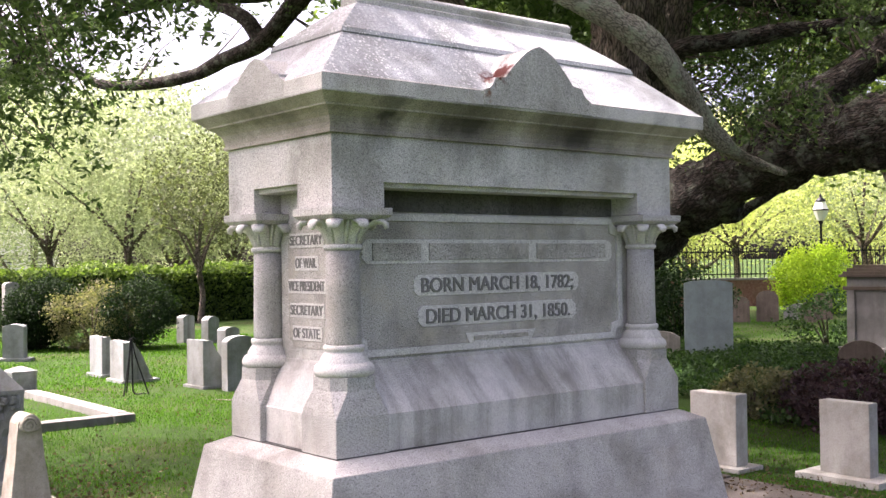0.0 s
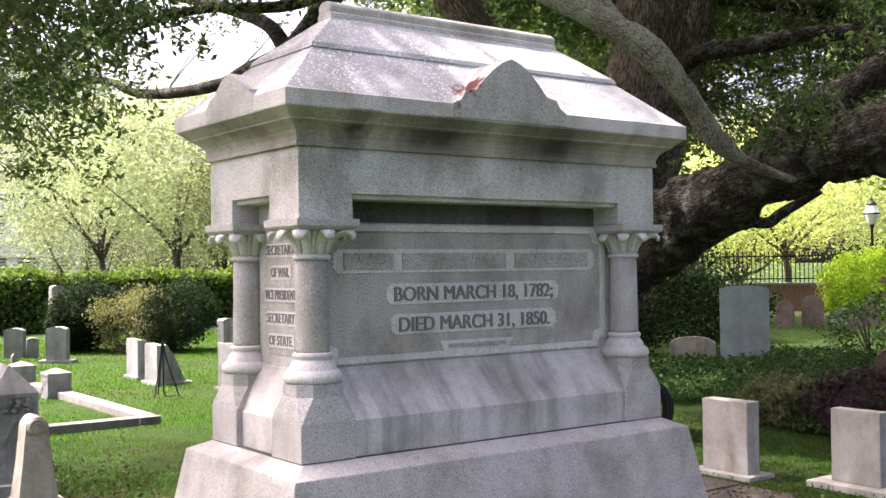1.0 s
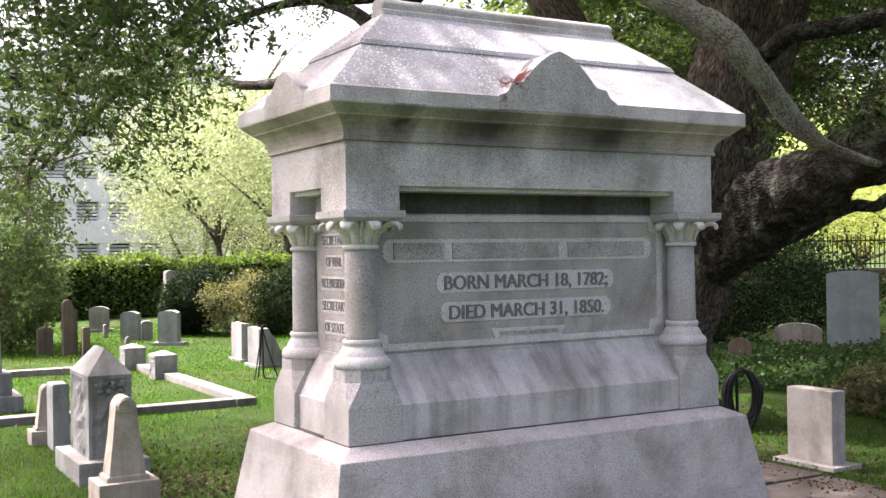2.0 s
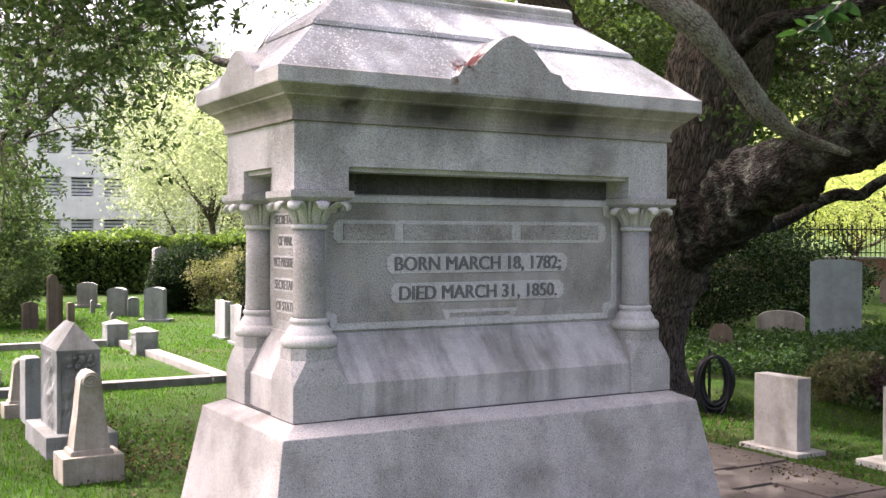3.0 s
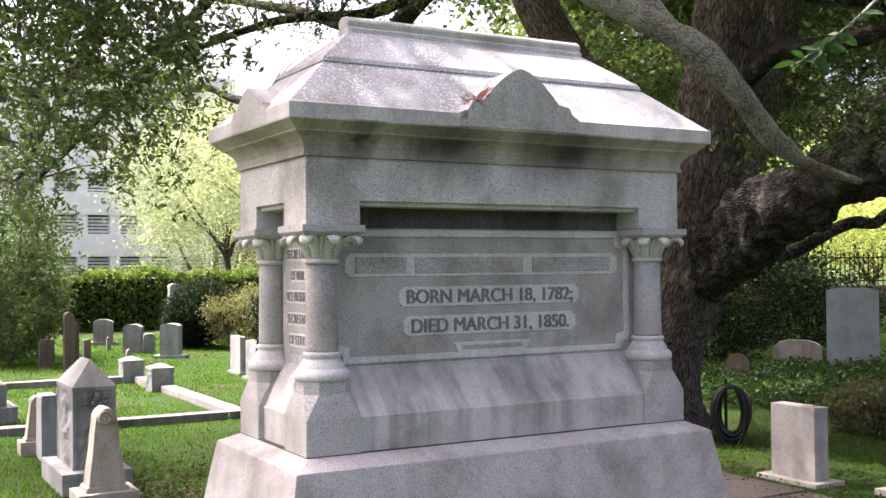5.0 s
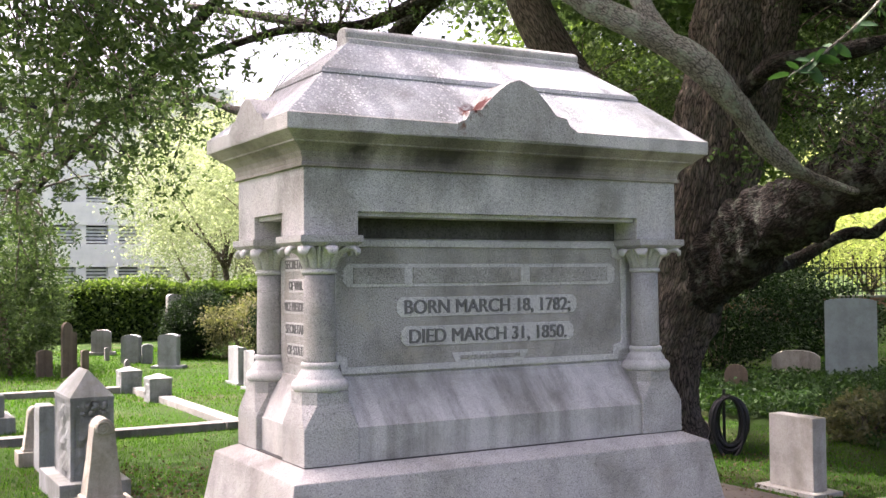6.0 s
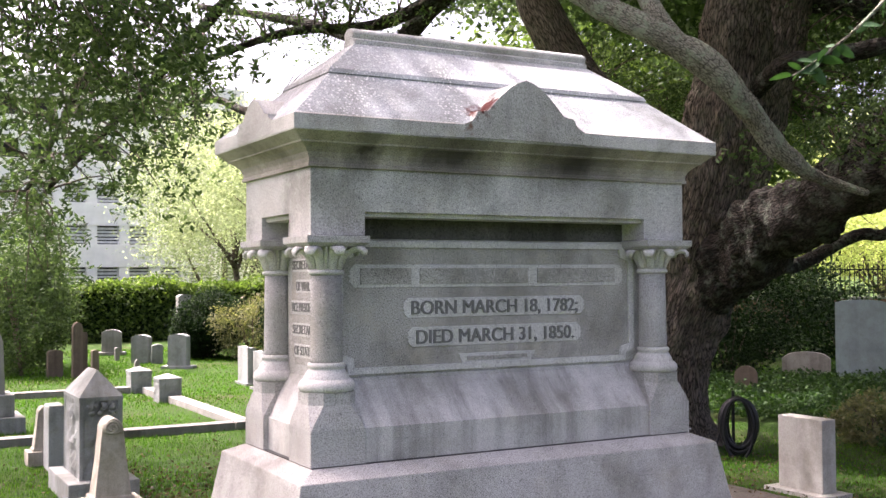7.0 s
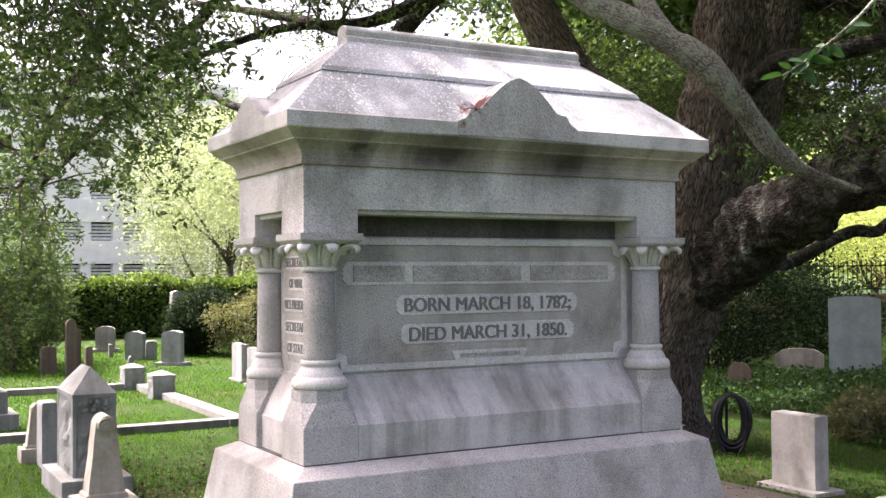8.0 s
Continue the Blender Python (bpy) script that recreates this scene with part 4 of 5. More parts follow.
limb("limb", [(5.2, 3.6, 1.75, 0.16), (7.2, 5.4, 1.88, 0.14), (9.2, 6.85, 1.82, 0.12), (10.2, 7.35, 1.8, 0.11), (10.6, 7.3, 1.92, 0.105), (10.9, 6.97, 2.18, 0.1), (11.1, 6.72, 2.3, 0.095), (11.3, 6.5, 2.28, 0.09), (11.43, 6.3, 2.45, 0.085), (11.77, 5.85, 2.78, 0.06)], BARK_LIMB_BACKLIT, 14, 0.16)
limb("limb", [(5.4, 3.6, 4.9, 0.22), (4.7, 4.3, 5.3, 0.19), (3.9, 5.2, 5.3, 0.16), (3.3, 5.97, 4.97, 0.13), (3.1, 6.47, 4.67, 0.115), (2.87, 6.95, 4.22, 0.105), (2.75, 7.7, 4.1, 0.09), (2.7, 8.38, 4.02, 0.08), (2.47, 9.21, 4.0, 0.075), (2.24, 10.17, 4.1, 0.065), (1.96, 10.9, 4.36, 0.05), (1.4, 12.0, 4.28, 0.03)], BARK_LIMB_BACKLIT, 14, 0.12)
limb("limb", [(2.87, 6.95, 4.22, 0.1), (2.72, 7.19, 4.56, 0.085), (2.48, 7.89, 4.87, 0.075), (2.15, 8.8, 5.16, 0.06), (1.5, 10.0, 5.5, 0.04)], BARK_LIMB_BACKLIT, 12, 0.12)
limb("limb", [(5.45, 3.5, 5.3, 0.24), (4.0, 3.2, 5.7, 0.2), (2.0, 3.1, 5.5, 0.16), (0.0, 3.0, 4.9, 0.12), (-1.3, 2.6, 4.2, 0.08), (-2.2, 2.0, 3.7, 0.04)], BARK_LIMB_BACKLIT, 14, 0.12)
limb("limb", [(1.0, 3.05, 5.2, 0.1), (0.4, 4.0, 4.5, 0.07), (0.0, 5.0, 3.9, 0.05), (-0.6, 6.0, 3.1, 0.035), (-1.2, 6.6, 2.4, 0.02)], BARK_LIMB_BACKLIT, 10, 0.12)
limb("limb", [(3.3, 5.9, 5.0, 0.1), (2.4, 6.0, 4.5, 0.07), (1.4, 6.2, 4.35, 0.05), (0.5, 6.6, 4.0, 0.03)], BARK_LIMB_BACKLIT, 10, 0.12)
limb("limb", [(-0.3, 2.95, 4.75, 0.07), (-0.9, 3.6, 3.9, 0.045), (-1.2, 4.3, 3.1, 0.03), (-1.5, 4.6, 2.4, 0.015)], BARK_LIMB_BACKLIT, 10, 0.12)
limb("limb", [(5.35, 3.3, 3.55, 0.1), (5.2, 2.72, 3.72, 0.085), (5.36, 2.44, 3.74, 0.085), (5.58, 2.16, 3.78, 0.09), (5.78, 1.88, 3.83, 0.085), (5.95, 1.65, 3.82, 0.075), (6.4, 1.0, 3.9, 0.05)], BARK_LIMB_BACKLIT, 20, 0.2)
limb("limb", [(6.4, 3.8, 4.8, 0.16), (7.2, 3.2, 4.6, 0.12), (8.1, 2.6, 4.4, 0.08), (9.0, 2.0, 4.3, 0.05)], BARK_LIMB_BACKLIT, 10, 0.12)
limb("limb", [(6.1, 3.75, 4.1, 0.12), (7.0, 4.6, 4.0, 0.09), (8.0, 5.2, 3.9, 0.06), (9.0, 5.6, 3.9, 0.03)], BARK_LIMB_BACKLIT, 10, 0.12)
limb("limb", [(4.25, 4.9, 4.0, 0.12), (4.8, 5.8, 3.9, 0.09), (5.4, 6.6, 3.9, 0.06), (6.4, 7.3, 3.9, 0.03)], BARK_LIMB_BACKLIT, 10, 0.12)


def twigs_to(name, clump_centres, anchors, seed, r=0.009):
    """Thin twigs from the nearest points of the limbs to clumps of leaves; one mesh."""
    g = random.Random(seed)
    bm = bmesh.new()
    an = np.asarray(anchors)
    for c in clump_centres:
        k = int(np.argmin(((an - c) ** 2).sum(1)))
        a = an[k]
        if np.linalg.norm(a - c) > 2.6:
            continue
        m = (a + c) / 2 + np.array([g.uniform(-0.12, 0.12), g.uniform(-0.12, 0.12), g.uniform(0.0, 0.18)])
        tube([(*a, r * 1.5), (*m, r), (*c, r * 0.4)], 3, 4, 0.0, bm)
    return tagged(part(name, bm, BARK, oak, "", True), kind="stuff")


SUN_SPOTS = ((5.7, 3.5, -0.1, 0.9), (6.3, 5.1, -0.1, 0.95), (4.6, 2.7, -0.1, 0.8), (8.9, 6.0, 0.0, 0.9), (2.4, 11.4, 0.0, 0.6), (-0.9, 8.5, 0.0, 0.7), (5.2, 1.6, -0.1, 0.6), (0.0, 5.2, 0.0, 0.5), (-0.3, 3.4, 0.0, 0.4))


def clear_of_sun(p, spots):
    """True for the points that leave the sun's way to the given patches of ground open."""
    d = np.array(SUN_FROM)
    ok = np.ones(len(p), bool)
    for x, y, z, r in spots:
        v = p - (x, y, z)
        ok &= np.linalg.norm(v - (v @ d)[:, None] * d, axis=1) > r
    return ok


def build_oak_crown():
    g = np.random.default_rng(11)
    regions = [  # centre, radii, clumps
        ((-1.75, 1.6, 3.2), (1.0, 0.7, 0.45), 50), ((-1.45, 2.7, 3.05), (1.0, 1.0, 0.65), 44), ((-1.35, 4.1, 2.75), (0.95, 1.1, 0.8), 33),
        ((-0.35, 4.5, 3.55), (0.85, 1.0, 0.55), 22), ((-0.1, 6.0, 3.35), (0.7, 1.0, 0.5), 12), ((1.3, 6.2, 4.35), (0.8, 0.8, 0.2), 8),
        ((-1.25, 6.4, 2.2), (0.6, 1.0, 0.8), 30), ((0.1, 7.4, 3.2), (0.5, 1.0, 0.75), 11), ((2.6, 5.2, 4.75), (1.6, 1.0, 0.4), 46),
        ((5.6, 6.6, 3.9), (2.0, 1.2, 1.0), 130), ((7.6, 4.6, 3.9), (1.9, 1.6, 1.0), 150), ((8.0, 2.6, 4.3), (1.6, 1.2, 0.7), 110),
        ((4.7, 1.2, 2.85), (0.45, 0.7, 0.16), 22), ((3.7, 0.95, 2.6), (0.6, 0.4, 0.2), 5), ((5.6, 0.3, 3.5), (0.9, 0.8, 0.4), 30), ((3.2, 9.5, 5.2), (1.0, 1.6, 0.4), 5), ((1.4, 11.4, 4.7), (0.6, 1.0, 0.4), 12),
        ((4.0, -1.0, 3.6), (1.0, 1.2, 0.4), 20)]
    cs = np.concatenate([in_ball(g, k, c, r) for c, r, k in regions])
    cs = cs[clear_of_sun(cs, SUN_SPOTS)]
    # leaves sit in tufts round the twig ends
    tufts = clumps(g, cs, 11, (0.2, 0.2, 0.13))
    pts = clumps(g, tufts, 9, (0.036, 0.036, 0.028))
    leaf_cloud("crown", pts, g.uniform(0.65, 1.35, len(pts)), 0.058, 0.024, LEAF_OAK, oak, 1)
    anchors = []
    for o in oak.children:
        if o.name.split(".")[0] in ("limb", "stem", "great_limb"):
            v = np.empty(len(o.data.vertices) * 3)
            o.data.vertices.foreach_get("co", v)
            anchors.append(v.reshape(-1, 3)[::7])
    twigs_to("brushwood", cs, np.concatenate(anchors), 3)
    # high leaf clumps out of view, added to shade the tomb and ground
    hi = np.concatenate([in_ball(g, k, c, r) for c, r, k in (((1.0, 4.0, 6.8), (4.2, 3.2, 0.9), 170), ((6.5, 3.5, 7.5), (4.0, 4.5, 1.4), 220), ((5.5, -1.5, 5.6), (2.6, 2.4, 0.7), 70), ((3.6, 6.3, 7.0), (3.4, 2.6, 0.8), 190), ((7.5, -3.5, 7.0), (6.0, 5.0, 1.2), 420), ((-1.0, -5.0, 7.6), (3.5, 3.5, 0.9), 60), ((11.0, 4.0, 7.0), (4.0, 6.0, 1.4), 330), ((-1.2, 2.4, 6.9), (3.0, 2.3, 0.7), 210), ((9.0, 12.0, 7.8), (4.5, 3.5, 1.0), 240), ((3.2, 7.6, 7.4), (2.4, 1.9, 0.7), 170), ((-3.2, 8.2, 7.4), (2.2, 1.9, 0.6), 90), ((8.8, 8.0, 6.6), (4.0, 3.0, 0.9), 300), ((8.5, 0.5, 6.2), (3.5, 3.0, 0.8), 300), ((13.0, 9.0, 6.5), (3.5, 4.0, 1.0), 240))])
    hi = hi[clear_of_sun(hi, SUN_SPOTS)]
    hi = hi[np.hypot(hi[:, 0] + 0.67, hi[:, 1] - 2.05) > 0.95]  # a gap that lets the sun on to the lid
    pts = clumps(g, hi, 50, (0.33, 0.33, 0.18))
    leaf_cloud("crown", pts, g.uniform(0.9, 1.5, len(pts)), 0.14, 0.075, LEAF_OAK, oak, 2)

    # ferns and sprouts that grow along the top of the great limb
    line = curve_through([(5.17, 3.2, 2.2, 0.2), (5.02, 2.45, 2.48, 0.2), (4.86, 1.8, 2.64, 0.2), (4.72, 1.17, 2.74, 0.2), (4.5, 0.35, 2.82, 0.2), (4.25, -0.65, 2.92, 0.2)], 12)
    ax = np.array([tuple(q)[:3] for q in line])
    tufts = ax[g.integers(0, len(ax), 60)] + g.normal(0, 1, (60, 3)) * (0.1, 0.06, 0.05)
    pts = clumps(g, tufts, 24, (0.07, 0.07, 0.06))
    tagged(leaf_cloud("fern_growth", pts, g.uniform(0.6, 1.2, len(pts)), 0.05, 0.02, LEAF_OAK, oak, 6), kind="stuff")


build_oak_crown()


def build_near_branch():
    line = [(0.3, -3.3, 3.9, 0.016), (-0.45, -3.34, 2.85, 0.008), (-0.936, -3.396, 2.33, 0.005), (-1.112, -3.436, 2.173, 0.0035), (-1.211, -3.449, 2.098, 0.003), (-1.27, -3.443, 2.055, 0.0026), (-1.314, -3.43, 2.023, 0.002), (-1.347, -3.418, 2.002, 0.0012)]
    t = thing("oak_branch", pose(0, 0, 0), "leafy twig hanging down close overhead", "branch")
    part("twig", tube(line, 6, 8), BARK_PALE, t, "", True)
    pts = curve_through(line, 6)
    g = random.Random(5)
    bm = bmesh.new()
    rows = []
    for i in range(7):
        u = i / 6
        w = 0.018 * math.sin(math.pi * min(0.05 + u * 0.95, 1.0)) ** 0.6
        rows.append([bm.verts.new((x, 0.085 * u, z)) for x, z in ((-w, 0.005 - 0.02 * u * u), (0, -0.02 * u * u), (w, 0.005 - 0.02 * u * u))])
    for a, b in zip(rows, rows[1:]):
        for i in range(2):
            bm.faces.new((a[i], a[i + 1], b[i + 1], b[i]))
    shape = None
    for k in range(26):
        u = 1.0 - (k / 26) ** 0.9
        q = pts[min(int(14 + u * (len(pts) - 15)), len(pts) - 1)]
        o = part("leaf", bm if shape is None else shape, LEAF_TWIG, t, "", shape is None)
        shape = o.data
        o.matrix_basis = pose(q[0], q[1], q[2], g.uniform(-70, 40), g.uniform(-60, 60), g.uniform(-120, 120)) @ Matrix.Scale(g.uniform(0.36, 0.54), 4)


build_near_branch()


# ---- hedge, shrubs, ivy ----
def build_hedge():
    g = np.random.default_rng(21)
    t = thing("hedge", pose(0, 0, 0), "clipped dark green privet hedge along the churchyard edge", "hedge")
    # solid dark block added behind the leaves to stop light and stand for shade
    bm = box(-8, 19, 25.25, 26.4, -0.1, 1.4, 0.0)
    part("shade_core", bm, LEAF_SHRUB, t, "dark filler block for the shaded inside of the hedge")
    k = 42000
    x = g.uniform(-8, 19, k)
    top = g.random(k) < 0.35
    z = np.where(top, 1.5 + g.normal(0, 0.09, k), g.uniform(0.0, 1.62, k))
    y = np.where(top, g.uniform(25, 26.6, k), 25.1 + g.normal(0, 0.1, k))
    z += 0.1 * np.sin(x * 1.7) * top + 0.05 * np.sin(x * 4.1)
    leaf_cloud("foliage", np.stack([x, y, z], 1), g.uniform(0.7, 1.4, k), 0.11, 0.065, LEAF_HEDGE, t, 5)


build_hedge()


def shrub(name, x, y, r, h, material, label, count, size, seed):
    g = np.random.default_rng(seed)
    t = thing(name, pose(x, y, ground_z(x, y)), label, "shrub")
    for i in range(5):
        a = g.uniform(0, 6.28)
        part("stem", tube([(0.05 * math.cos(a), 0.05 * math.sin(a), -0.05, 0.025), (r * 0.3 * math.cos(a), r * 0.3 * math.sin(a), h * 0.4, 0.018), (r * 0.55 * math.cos(a), r * 0.55 * math.sin(a), h * 0.75, 0.006)], 3, 6), BARK, t)
    cs = in_ball(g, count // 40, (0, 0, h * 0.52), (r, r, h * 0.5), 0.72)
    cs += 0.14 * r * np.sin(cs[:, [1, 2, 0]] * 5.3)
    pts = clumps(g, cs, 40, (r * 0.13, r * 0.13, h * 0.07))
    pts[:, 2] = np.abs(pts[:, 2])
    leaf_cloud("foliage", pts, g.uniform(0.7, 1.3, len(pts)), size, size * 0.5, material, t, seed)
    return t


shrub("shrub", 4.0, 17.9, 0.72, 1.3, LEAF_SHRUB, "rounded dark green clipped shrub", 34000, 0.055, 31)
shrub("shrub", 4.75, 17.1, 0.85, 1.2, LEAF_BROWN, "browning juniper shrub between green ones", 8000, 0.06, 32)
shrub("shrub", 5.45, 16.6, 0.75, 1.35, LEAF_SHRUB, "loose dark green shrub beside gravestones", 12000, 0.06, 33)
shrub("holly_bush", 0.1, 17.2, 1.1, 3.0, LEAF_OAK, "tall leafy evergreen bush over brown gravestones", 8000, 0.09, 34)
shrub("shrub", -0.05, 15.5, 0.75, 2.3, LEAF_OAK, "leafy evergreen bush hanging over brown gravestones", 9000, 0.08, 49)
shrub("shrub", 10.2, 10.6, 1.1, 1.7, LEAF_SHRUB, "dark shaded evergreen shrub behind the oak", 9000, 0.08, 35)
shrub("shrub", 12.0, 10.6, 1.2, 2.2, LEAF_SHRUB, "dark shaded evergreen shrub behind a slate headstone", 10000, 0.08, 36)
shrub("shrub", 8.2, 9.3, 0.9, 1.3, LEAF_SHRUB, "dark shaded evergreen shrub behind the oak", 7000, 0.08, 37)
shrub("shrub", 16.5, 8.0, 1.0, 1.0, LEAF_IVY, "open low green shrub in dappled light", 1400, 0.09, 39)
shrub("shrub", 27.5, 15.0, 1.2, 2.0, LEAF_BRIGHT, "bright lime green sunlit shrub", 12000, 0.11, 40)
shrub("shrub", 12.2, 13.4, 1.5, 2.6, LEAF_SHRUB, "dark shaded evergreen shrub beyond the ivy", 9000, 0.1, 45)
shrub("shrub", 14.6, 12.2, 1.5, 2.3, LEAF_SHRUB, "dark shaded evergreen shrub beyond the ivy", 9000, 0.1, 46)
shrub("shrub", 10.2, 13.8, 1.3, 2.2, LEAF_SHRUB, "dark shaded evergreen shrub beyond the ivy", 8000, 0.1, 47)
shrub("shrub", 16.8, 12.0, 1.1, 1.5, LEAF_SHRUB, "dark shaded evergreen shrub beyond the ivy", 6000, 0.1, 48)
shrub("shrub", 7.0, 2.0, 0.7, 0.55, LEAF_PURPLE, "low dark purple-leaved shrub", 5000, 0.07, 42)
shrub("shrub", 7.3, 1.1, 0.6, 0.5, LEAF_PURPLE, "low dark purple-leaved shrub", 4000, 0.07, 43)
shrub("shrub", 6.9, 3.1, 0.45, 0.5, LEAF_BROWN, "small tan dying shrub over the ivy", 2500, 0.07, 44)


def build_ivy():
    g = np.random.default_rng(51)
    k = 60000
    x, y = g.uniform(6.2, 15, k), g.uniform(0.5, 10.5, k)
    edge = 6.6 + 0.35 * np.sin(y * 1.9) + 0.25 * np.sin(y * 4.3) + 0.12 * y
    ok = (x > edge) & (y < 9.2 + 0.4 * np.sin(x * 2))
    x, y = x[ok], y[ok]
    z = np.array([ground_z(a, b) for a, b in zip(x, y)]) + np.abs(g.normal(0, 0.06, len(x))) + 0.03 + 0.05 * np.sin(x * 3) * np.sin(y * 2.6)
    o = leaf_cloud("ivy", np.stack([x, y, z], 1), g.uniform(0.6, 1.2, len(x)), 0.07, 0.055, LEAF_IVY, None, 6, 0.0)
    tagged(o, "glossy dark ground ivy round old gravestones", "ivy", kind="stuff")


build_ivy()


def build_grass():
    g = np.random.default_rng(61)
    parts = []
    for k, x0, x1, y0, y1, s in ((90000, -3.2, 4.2, 0.5, 8.5, 1.0), (80000, -2.0, 9.0, 8.5, 22.0, 1.7), (40000, 3.6, 7.5, 0.0, 9.5, 1.0), (20000, 7.5, 24.0, 9.0, 16.0, 2.0)):
        x, y = g.uniform(x0, x1, k), g.uniform(y0, y1, k)
        patch = np.sin(x * 1.3 + 0.7) * np.sin(y * 0.9) + 0.6 * np.sin(x * 3.1 + y * 2.3) + g.normal(0, 0.5, k)
        ok = patch > -0.9
        ok &= ~((np.abs(x) < 1.45) & (np.abs(y) < 0.85))
        ok &= ~((x > 1.45) & (x < 3.85) & (y < 2.35))
        ok &= ~((x > 6.9) & (y < 9.0))
        parts.append((x[ok], y[ok], np.full(ok.sum(), s)))
    x, y, s = (np.concatenate(q) for q in zip(*parts))
    k = len(x)
    z = np.array([ground_z(a, b) for a, b in zip(x, y)]) - 0.015
    h = g.uniform(0.014, 0.042, k) * (0.8 + 0.25 * s)
    a = g.uniform(0, 6.28, k)
    lean = g.uniform(0.1, 0.75, k) * h
    w = 0.0045 * s
    base = np.stack([x, y, z], 1)
    side = np.stack([-np.sin(a), np.cos(a), 0 * a], 1) * w[:, None]
    tip = base + np.stack([np.cos(a) * lean, np.sin(a) * lean, h], 1)
    v = np.stack([base - side, base + side, tip], 1).reshape(-1, 3)
    me = bpy.data.meshes.new("grass")
    me.vertices.add(3 * k)
    me.vertices.foreach_set("co", v.ravel())
    me.loops.add(3 * k)
    me.loops.foreach_set("vertex_index", np.arange(3 * k))
    me.polygons.add(k)
    me.polygons.foreach_set("loop_start", np.arange(0, 3 * k, 3))
    me.update(calc_edges=True)
    tagged(part("grass", me, GRASS), "short patchy green churchyard grass", "grass", kind="stuff")
    # fallen leaves
    k = 2600
    x, y = g.uniform(-3, 6.5, k), g.uniform(-0.5, 14, k)
    # drifts by the scroll marker, along the path and under the oak
    for cx, cy, sx, sy, m in ((-0.65, 3.0, 0.25, 0.45, 700), (-0.35, 4.2, 0.3, 0.5, 300), (3.9, 0.9, 0.35, 0.9, 700), (4.9, 2.6, 0.5, 0.4, 300)):
        x, y = np.concatenate([x, g.normal(cx, sx, m)]), np.concatenate([y, g.normal(cy, sy, m)])
    ok = ~((np.abs(x) < 1.36) & (np.abs(y) < 0.75))
    x, y = x[ok], y[ok]
    k = len(x)
    z = np.array([ground_z(p, q) for p, q in zip(x, y)]) + 0.022
    o = leaf_cloud("leaf_litter", np.stack([x, y, z], 1), g.uniform(0.5, 1.1, k), 0.04, 0.02, LEAF_DRY, None, 9, 0.0)
    tagged(o, "dry brown fallen leaves on the grass", "leaf litter", kind="stuff")


build_grass()


# ---- the distance ----
def far_tree(x, y, h, r, material, label, seed, count=6000, size=0.3, trunk=0.14, base=0.3):
    g = np.random.default_rng(seed)
    t = thing("tree", pose(x, y, 0), label, "tree", "trees beyond the churchyard")
    part("trunk", tube([(0, 0, -0.1, trunk * 1.3), (0.1, 0, h * 0.15, trunk), (0.0, 0.1, h * base, trunk * 0.85), (0.2, 0, h * 0.6, trunk * 0.5)], 5, 10, 0.1), BARK, t, "", True)
    for i in range(6):
        a = i * 1.05 + g.uniform(0, 0.5)
        rr = r * g.uniform(0.5, 0.8)
        part("limb", tube([(0, 0, h * base * g.uniform(0.55, 0.95), trunk * 0.6), (rr * 0.4 * math.cos(a), rr * 0.4 * math.sin(a), h * (base + 0.1), trunk * 0.4), (rr * math.cos(a), rr * math.sin(a), h * g.uniform(0.5, 0.75), trunk * 0.12)], 4, 8, 0.1), BARK, t, "", True)
    cs = in_ball(g, count // 45, (0, 0, h * (base + 1) / 2), (r, r, h * (1 - base) / 2), 0.35)
    pts = clumps(g, cs, 45, (r * 0.13, r * 0.13, h * 0.04))
    leaf_cloud("crown", pts, g.uniform(0.7, 1.3, len(pts)), size, size * 0.5, material, t, seed)


far_tree(12.2, 33.0, 8.5, 4.2, LEAF_FAR_HAZE, "pale sunlit spreading tree beyond the hedge", 71, 24000, 0.15)
far_tree(12.8, 43.0, 9.5, 5.0, LEAF_FAR_HAZE, "pale sunlit spreading tree beyond the hedge", 72, 24000, 0.15)
far_tree(20.5, 40.5, 8.5, 4.5, LEAF_FAR_HAZE, "pale sunlit spreading tree beyond the hedge", 73, 24000, 0.15)
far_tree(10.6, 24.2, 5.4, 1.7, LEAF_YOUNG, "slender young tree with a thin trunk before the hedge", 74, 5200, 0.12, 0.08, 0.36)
far_tree(26.0, 38.0, 9.0, 4.5, LEAF_FAR_HAZE, "pale sunlit spreading tree beyond the hedge", 75, 24000, 0.15)
far_tree(15.5, 36.0, 6.0, 3.0, LEAF_FAR_HAZE, "small pale tree beyond the hedge", 76, 16000, 0.14)
far_tree(38.8, 26.1, 8.0, 5.0, LEAF_FAR_GLARE, "bright sunlit tree beyond the iron fence", 77, 14000, 0.19)
far_tree(46.4, 24.0, 9.0, 5.5, LEAF_FAR_HAZE, "bright sunlit tree beyond the iron fence", 78, 14000, 0.19)
far_tree(40.0, 34.0, 9.0, 5.0, LEAF_FAR_GLARE, "bright sunlit tree beyond the iron fence", 79, 14000, 0.19)
far_tree(46.0, 14.0, 9.0, 5.0, LEAF_FAR_HAZE, "green tree beyond the iron fence", 80, 14000, 0.19)
far_tree(33.0, 33.0, 8.0, 4.5, LEAF_FAR_HAZE, "green tree beyond the iron fence", 81, 14000, 0.19)
far_tree(29.0, 27.5, 5.0, 2.6, LEAF_FAR_GLARE, "small bright tree by the iron fence", 82, 6000)


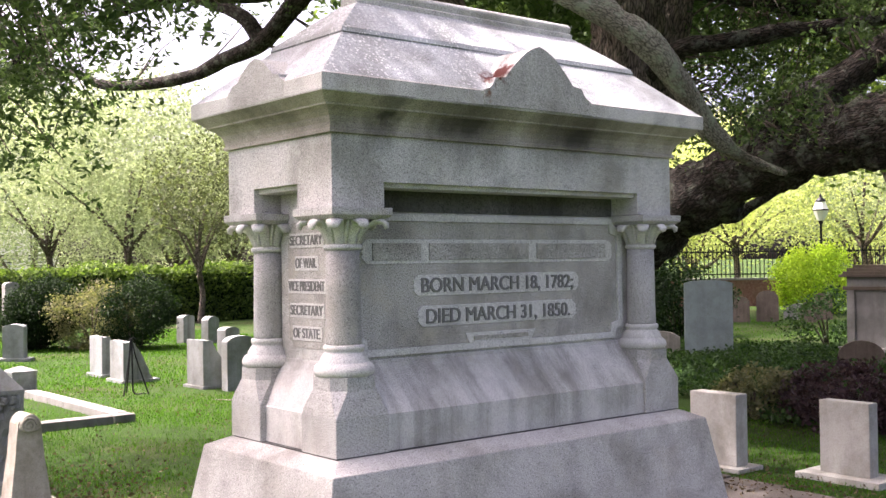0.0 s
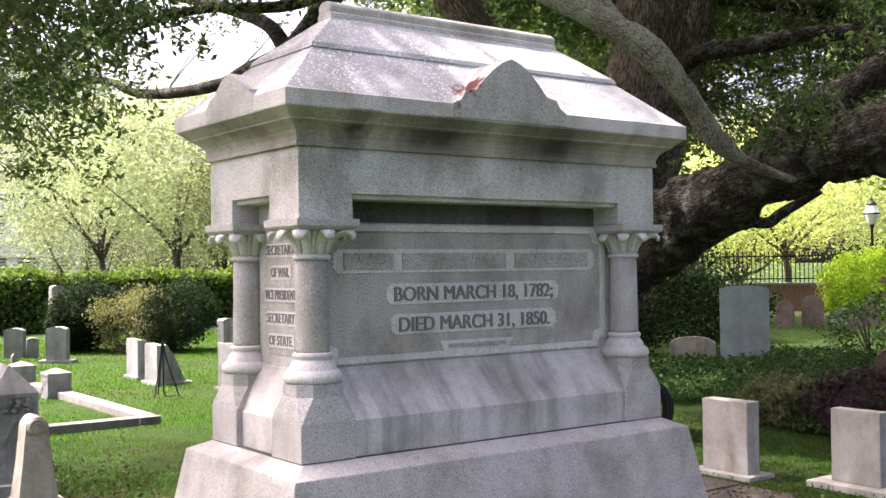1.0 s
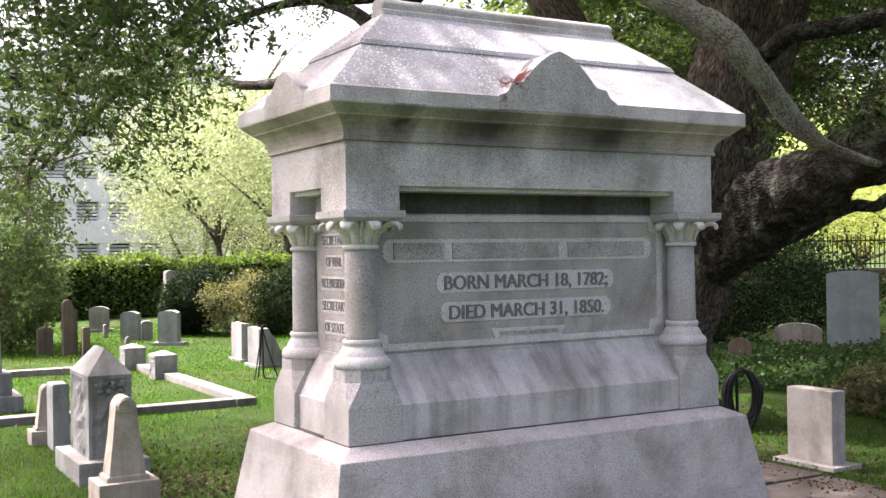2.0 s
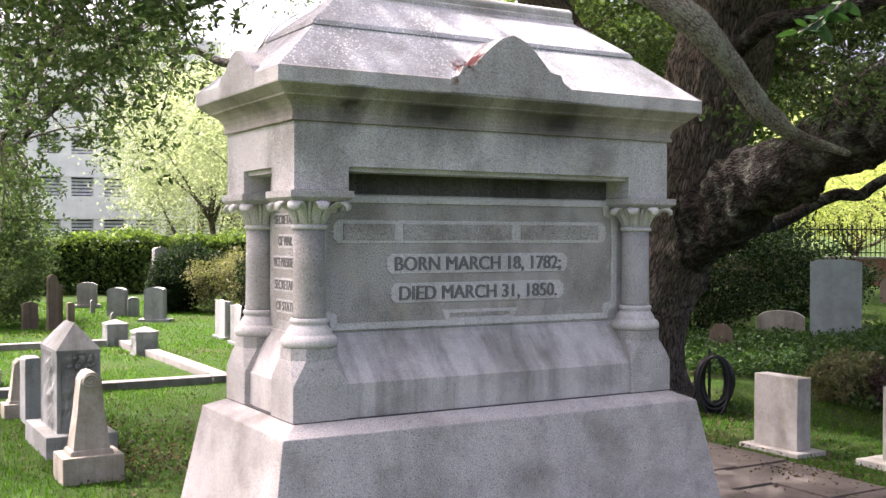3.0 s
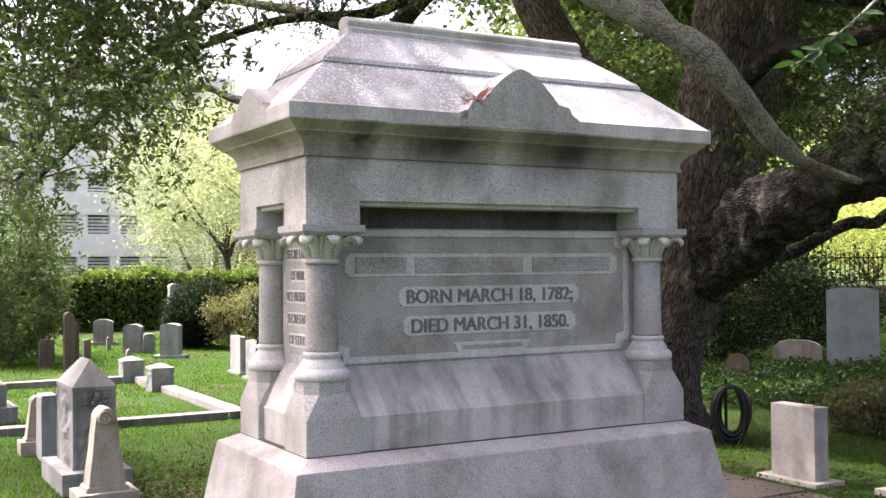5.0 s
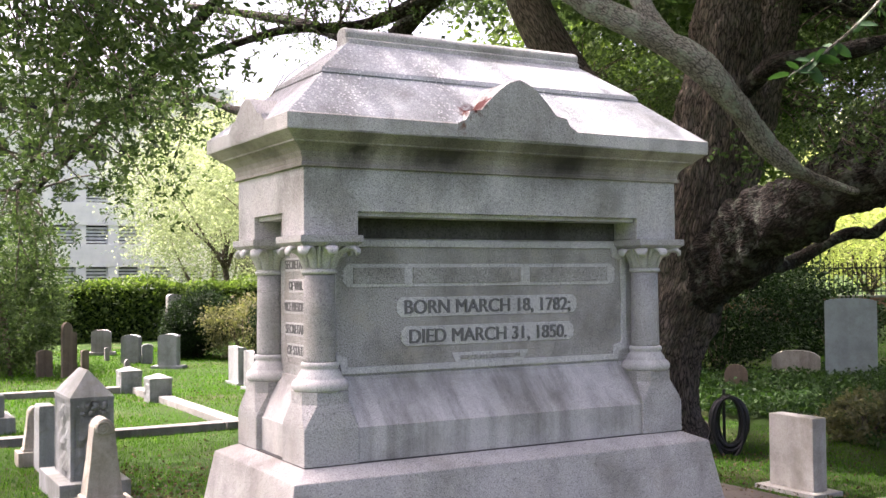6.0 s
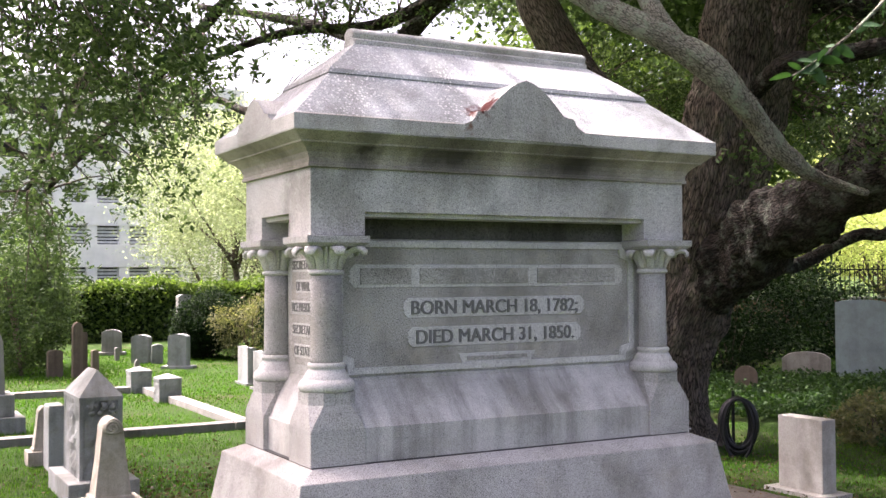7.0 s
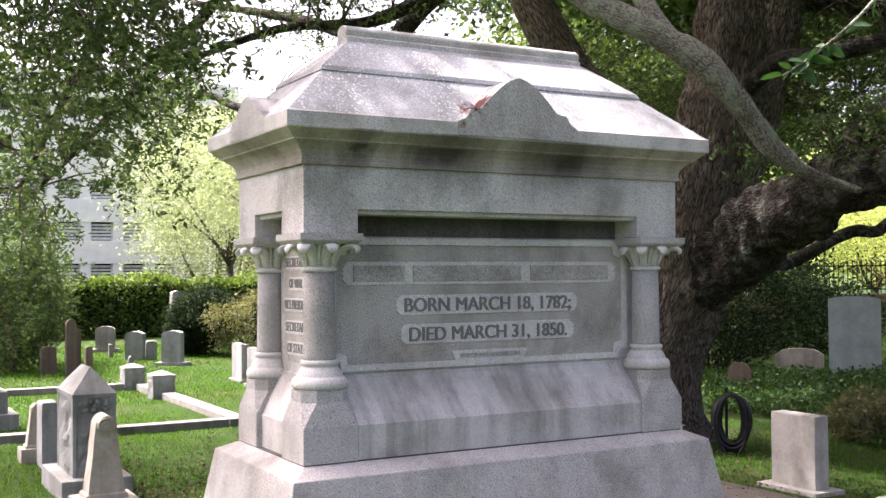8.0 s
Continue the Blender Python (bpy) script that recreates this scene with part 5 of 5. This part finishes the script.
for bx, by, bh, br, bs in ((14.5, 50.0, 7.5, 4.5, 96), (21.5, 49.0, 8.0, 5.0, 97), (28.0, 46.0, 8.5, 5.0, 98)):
    far_tree(bx, by, bh, br, LEAF_FAR_HAZE, "pale tree with low branches far beyond the hedge", bs, 16000, 0.17, 0.16, 0.06)
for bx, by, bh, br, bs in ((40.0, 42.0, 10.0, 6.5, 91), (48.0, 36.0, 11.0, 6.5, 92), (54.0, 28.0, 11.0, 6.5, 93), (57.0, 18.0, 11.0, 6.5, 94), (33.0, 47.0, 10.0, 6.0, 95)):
    far_tree(bx, by, bh, br, LEAF_FAR_GLARE, "bright sunlit tree with low branches beyond the fence", bs, 24000, 0.2, 0.2, 0.08)
far_tree(18.0, 19.5, 13.5, 5.0, LEAF_HEDGE, "tall dense green tree behind the oak", 83, 16000, 0.26, 0.25, 0.28)
far_tree(21.8, 21.0, 13.0, 5.0, LEAF_HEDGE, "tall dense green tree behind the oak", 84, 16000, 0.26, 0.25, 0.32)
far_tree(30.5, 13.5, 12.5, 4.5, LEAF_HEDGE, "tall dense green tree behind the oak", 85, 14000, 0.26, 0.22, 0.34)


def build_garage():
    t = thing("parking_building", pose(9.0, 60.0, 0), "white multi-storey building with louvred openings", "building")
    # one near-black block; its colour stands for the shade inside the open decks
    part("shade_core", box(-16, 10, 0.8, 9, 0, 13.6, 0.0), DECK_SHADE, t, "near-black block for the shaded parking decks")
    bay = 26 / 14
    deck = wall = slat = None
    for i in range(5):
        z = i * 2.45
        o = part("deck_wall", deck or box(-16, 10, 0, 0.5, 0, 1.35, 0.02), STUCCO, t, "white painted parapet wall")
        deck, o.location.z = o.data, z
        for j in range(15):
            x = -16 + j * bay
            o = part("pier", wall or box(-0.3, 0.3, 0.05, 0.6, 1.35, 2.45, 0.0), STUCCO, t)
            wall, o.location = o.data, (x, 0, z)
            if i < 3 and j < 14:
                for k in range(5):
                    o = part("louvre", slat or box(0.3, bay - 0.3, 0.2, 0.36, 1.42, 1.55, 0.0), LOUVRE, t)
                    slat, o.location = o.data, (x, 0, z + k * 0.2)
    part("roof_parapet", box(-16, 10, 0, 0.5, 12.25, 13.6, 0.02), STUCCO, t)


build_garage()


def build_fence():
    a, b = Vector((20, 28.6, 0)), Vector((43, 9.9, 0))
    d = (b - a).normalized()
    yaw = math.degrees(math.atan2(d.y, d.x))
    L = (b - a).length
    w = thing("wall_boundary", pose(a.x, a.y, 0, 0, 0, yaw), "low old brick boundary wall", "wall", kind="structure")
    part("brickwork", box(0, L, -0.15, 0.15, -0.3, 0.82, 0.01), BRICK, w)
    part("coping", box(0, L, -0.2, 0.2, 0.82, 0.9, 0.01), STONE_PALE, w)
    f = thing("iron_fence", pose(a.x, a.y, 0, 0, 0, yaw), "black iron picket fence on a low wall", "fence")
    for z in (1.02, 1.85):
        part("rail", box(0, L, -0.02, 0.02, z, z + 0.045, 0.0), IRON, f)
    bm = rings([rect_ring(0.015, 0.015, 0.9), rect_ring(0.015, 0.015, 2.0), rect_ring(0.002, 0.002, 2.12)])
    first = None
    k = int(L / 0.16)
    for i in range(k):
        o = part("picket", bm if first is None else first, IRON, f)
        first = o.data
        o.location.x = 0.08 + i * 0.16


build_fence()


def build_street_lamp(x, y):
    t = thing("street_lamp", pose(x, y, 0), "black street lamp with a white glass lantern", "street lamp")
    part("post", lathe([(0.12, 0), (0.12, 0.4), (0.06, 0.5), (0.045, 2.9), (0.08, 2.95), (0.1, 3.05)], 16), IRON, t, "", True)
    part("lantern", lathe([(0.09, 3.05), (0.15, 3.1), (0.3, 3.44), (0.3, 3.48), (0.17, 3.8)], 8), GLASS_WHITE, t, "white glass lantern")
    part("finial", lathe([(0.2, 3.78), (0.19, 3.83), (0.09, 3.93), (0.05, 3.95), (0.05, 4.0), (0.02, 4.08), (0.003, 4.14)], 12), IRON, t, "", True)
    part("band", lathe([(0.303, 3.43), (0.312, 3.46), (0.303, 3.49)], 8), IRON, t, "", True)


build_street_lamp(34.2, 18.9)


# ---- the paved path, stone by stone ----
def build_path():
    p = thing("path", pose(0, 0, 0), "brown stone paved path beside the tomb", "path", kind="structure")
    g = random.Random(17)
    y = -6.0
    shapes = {}
    while y < 2.3:
        h = g.choice((0.5, 0.62, 0.75))
        x = 1.3
        while x < 3.8:
            w = min(g.choice((0.45, 0.6, 0.8)), 3.86 - x)
            if w < 0.2:
                break
            key = (round(w, 2), h)
            if key not in shapes:
                o = part("flagstone", box(0.008, w - 0.008, 0.008, h - 0.008, -0.07, 0.018, 0.006), PAVING, p)
                shapes[key] = o.data
            else:
                o = part("flagstone", shapes[key], PAVING, p)
            o.location = (x, y, ground_z(x + w / 2, y + h / 2) + g.uniform(-0.004, 0.006))
            x += w
        y += h


build_path()
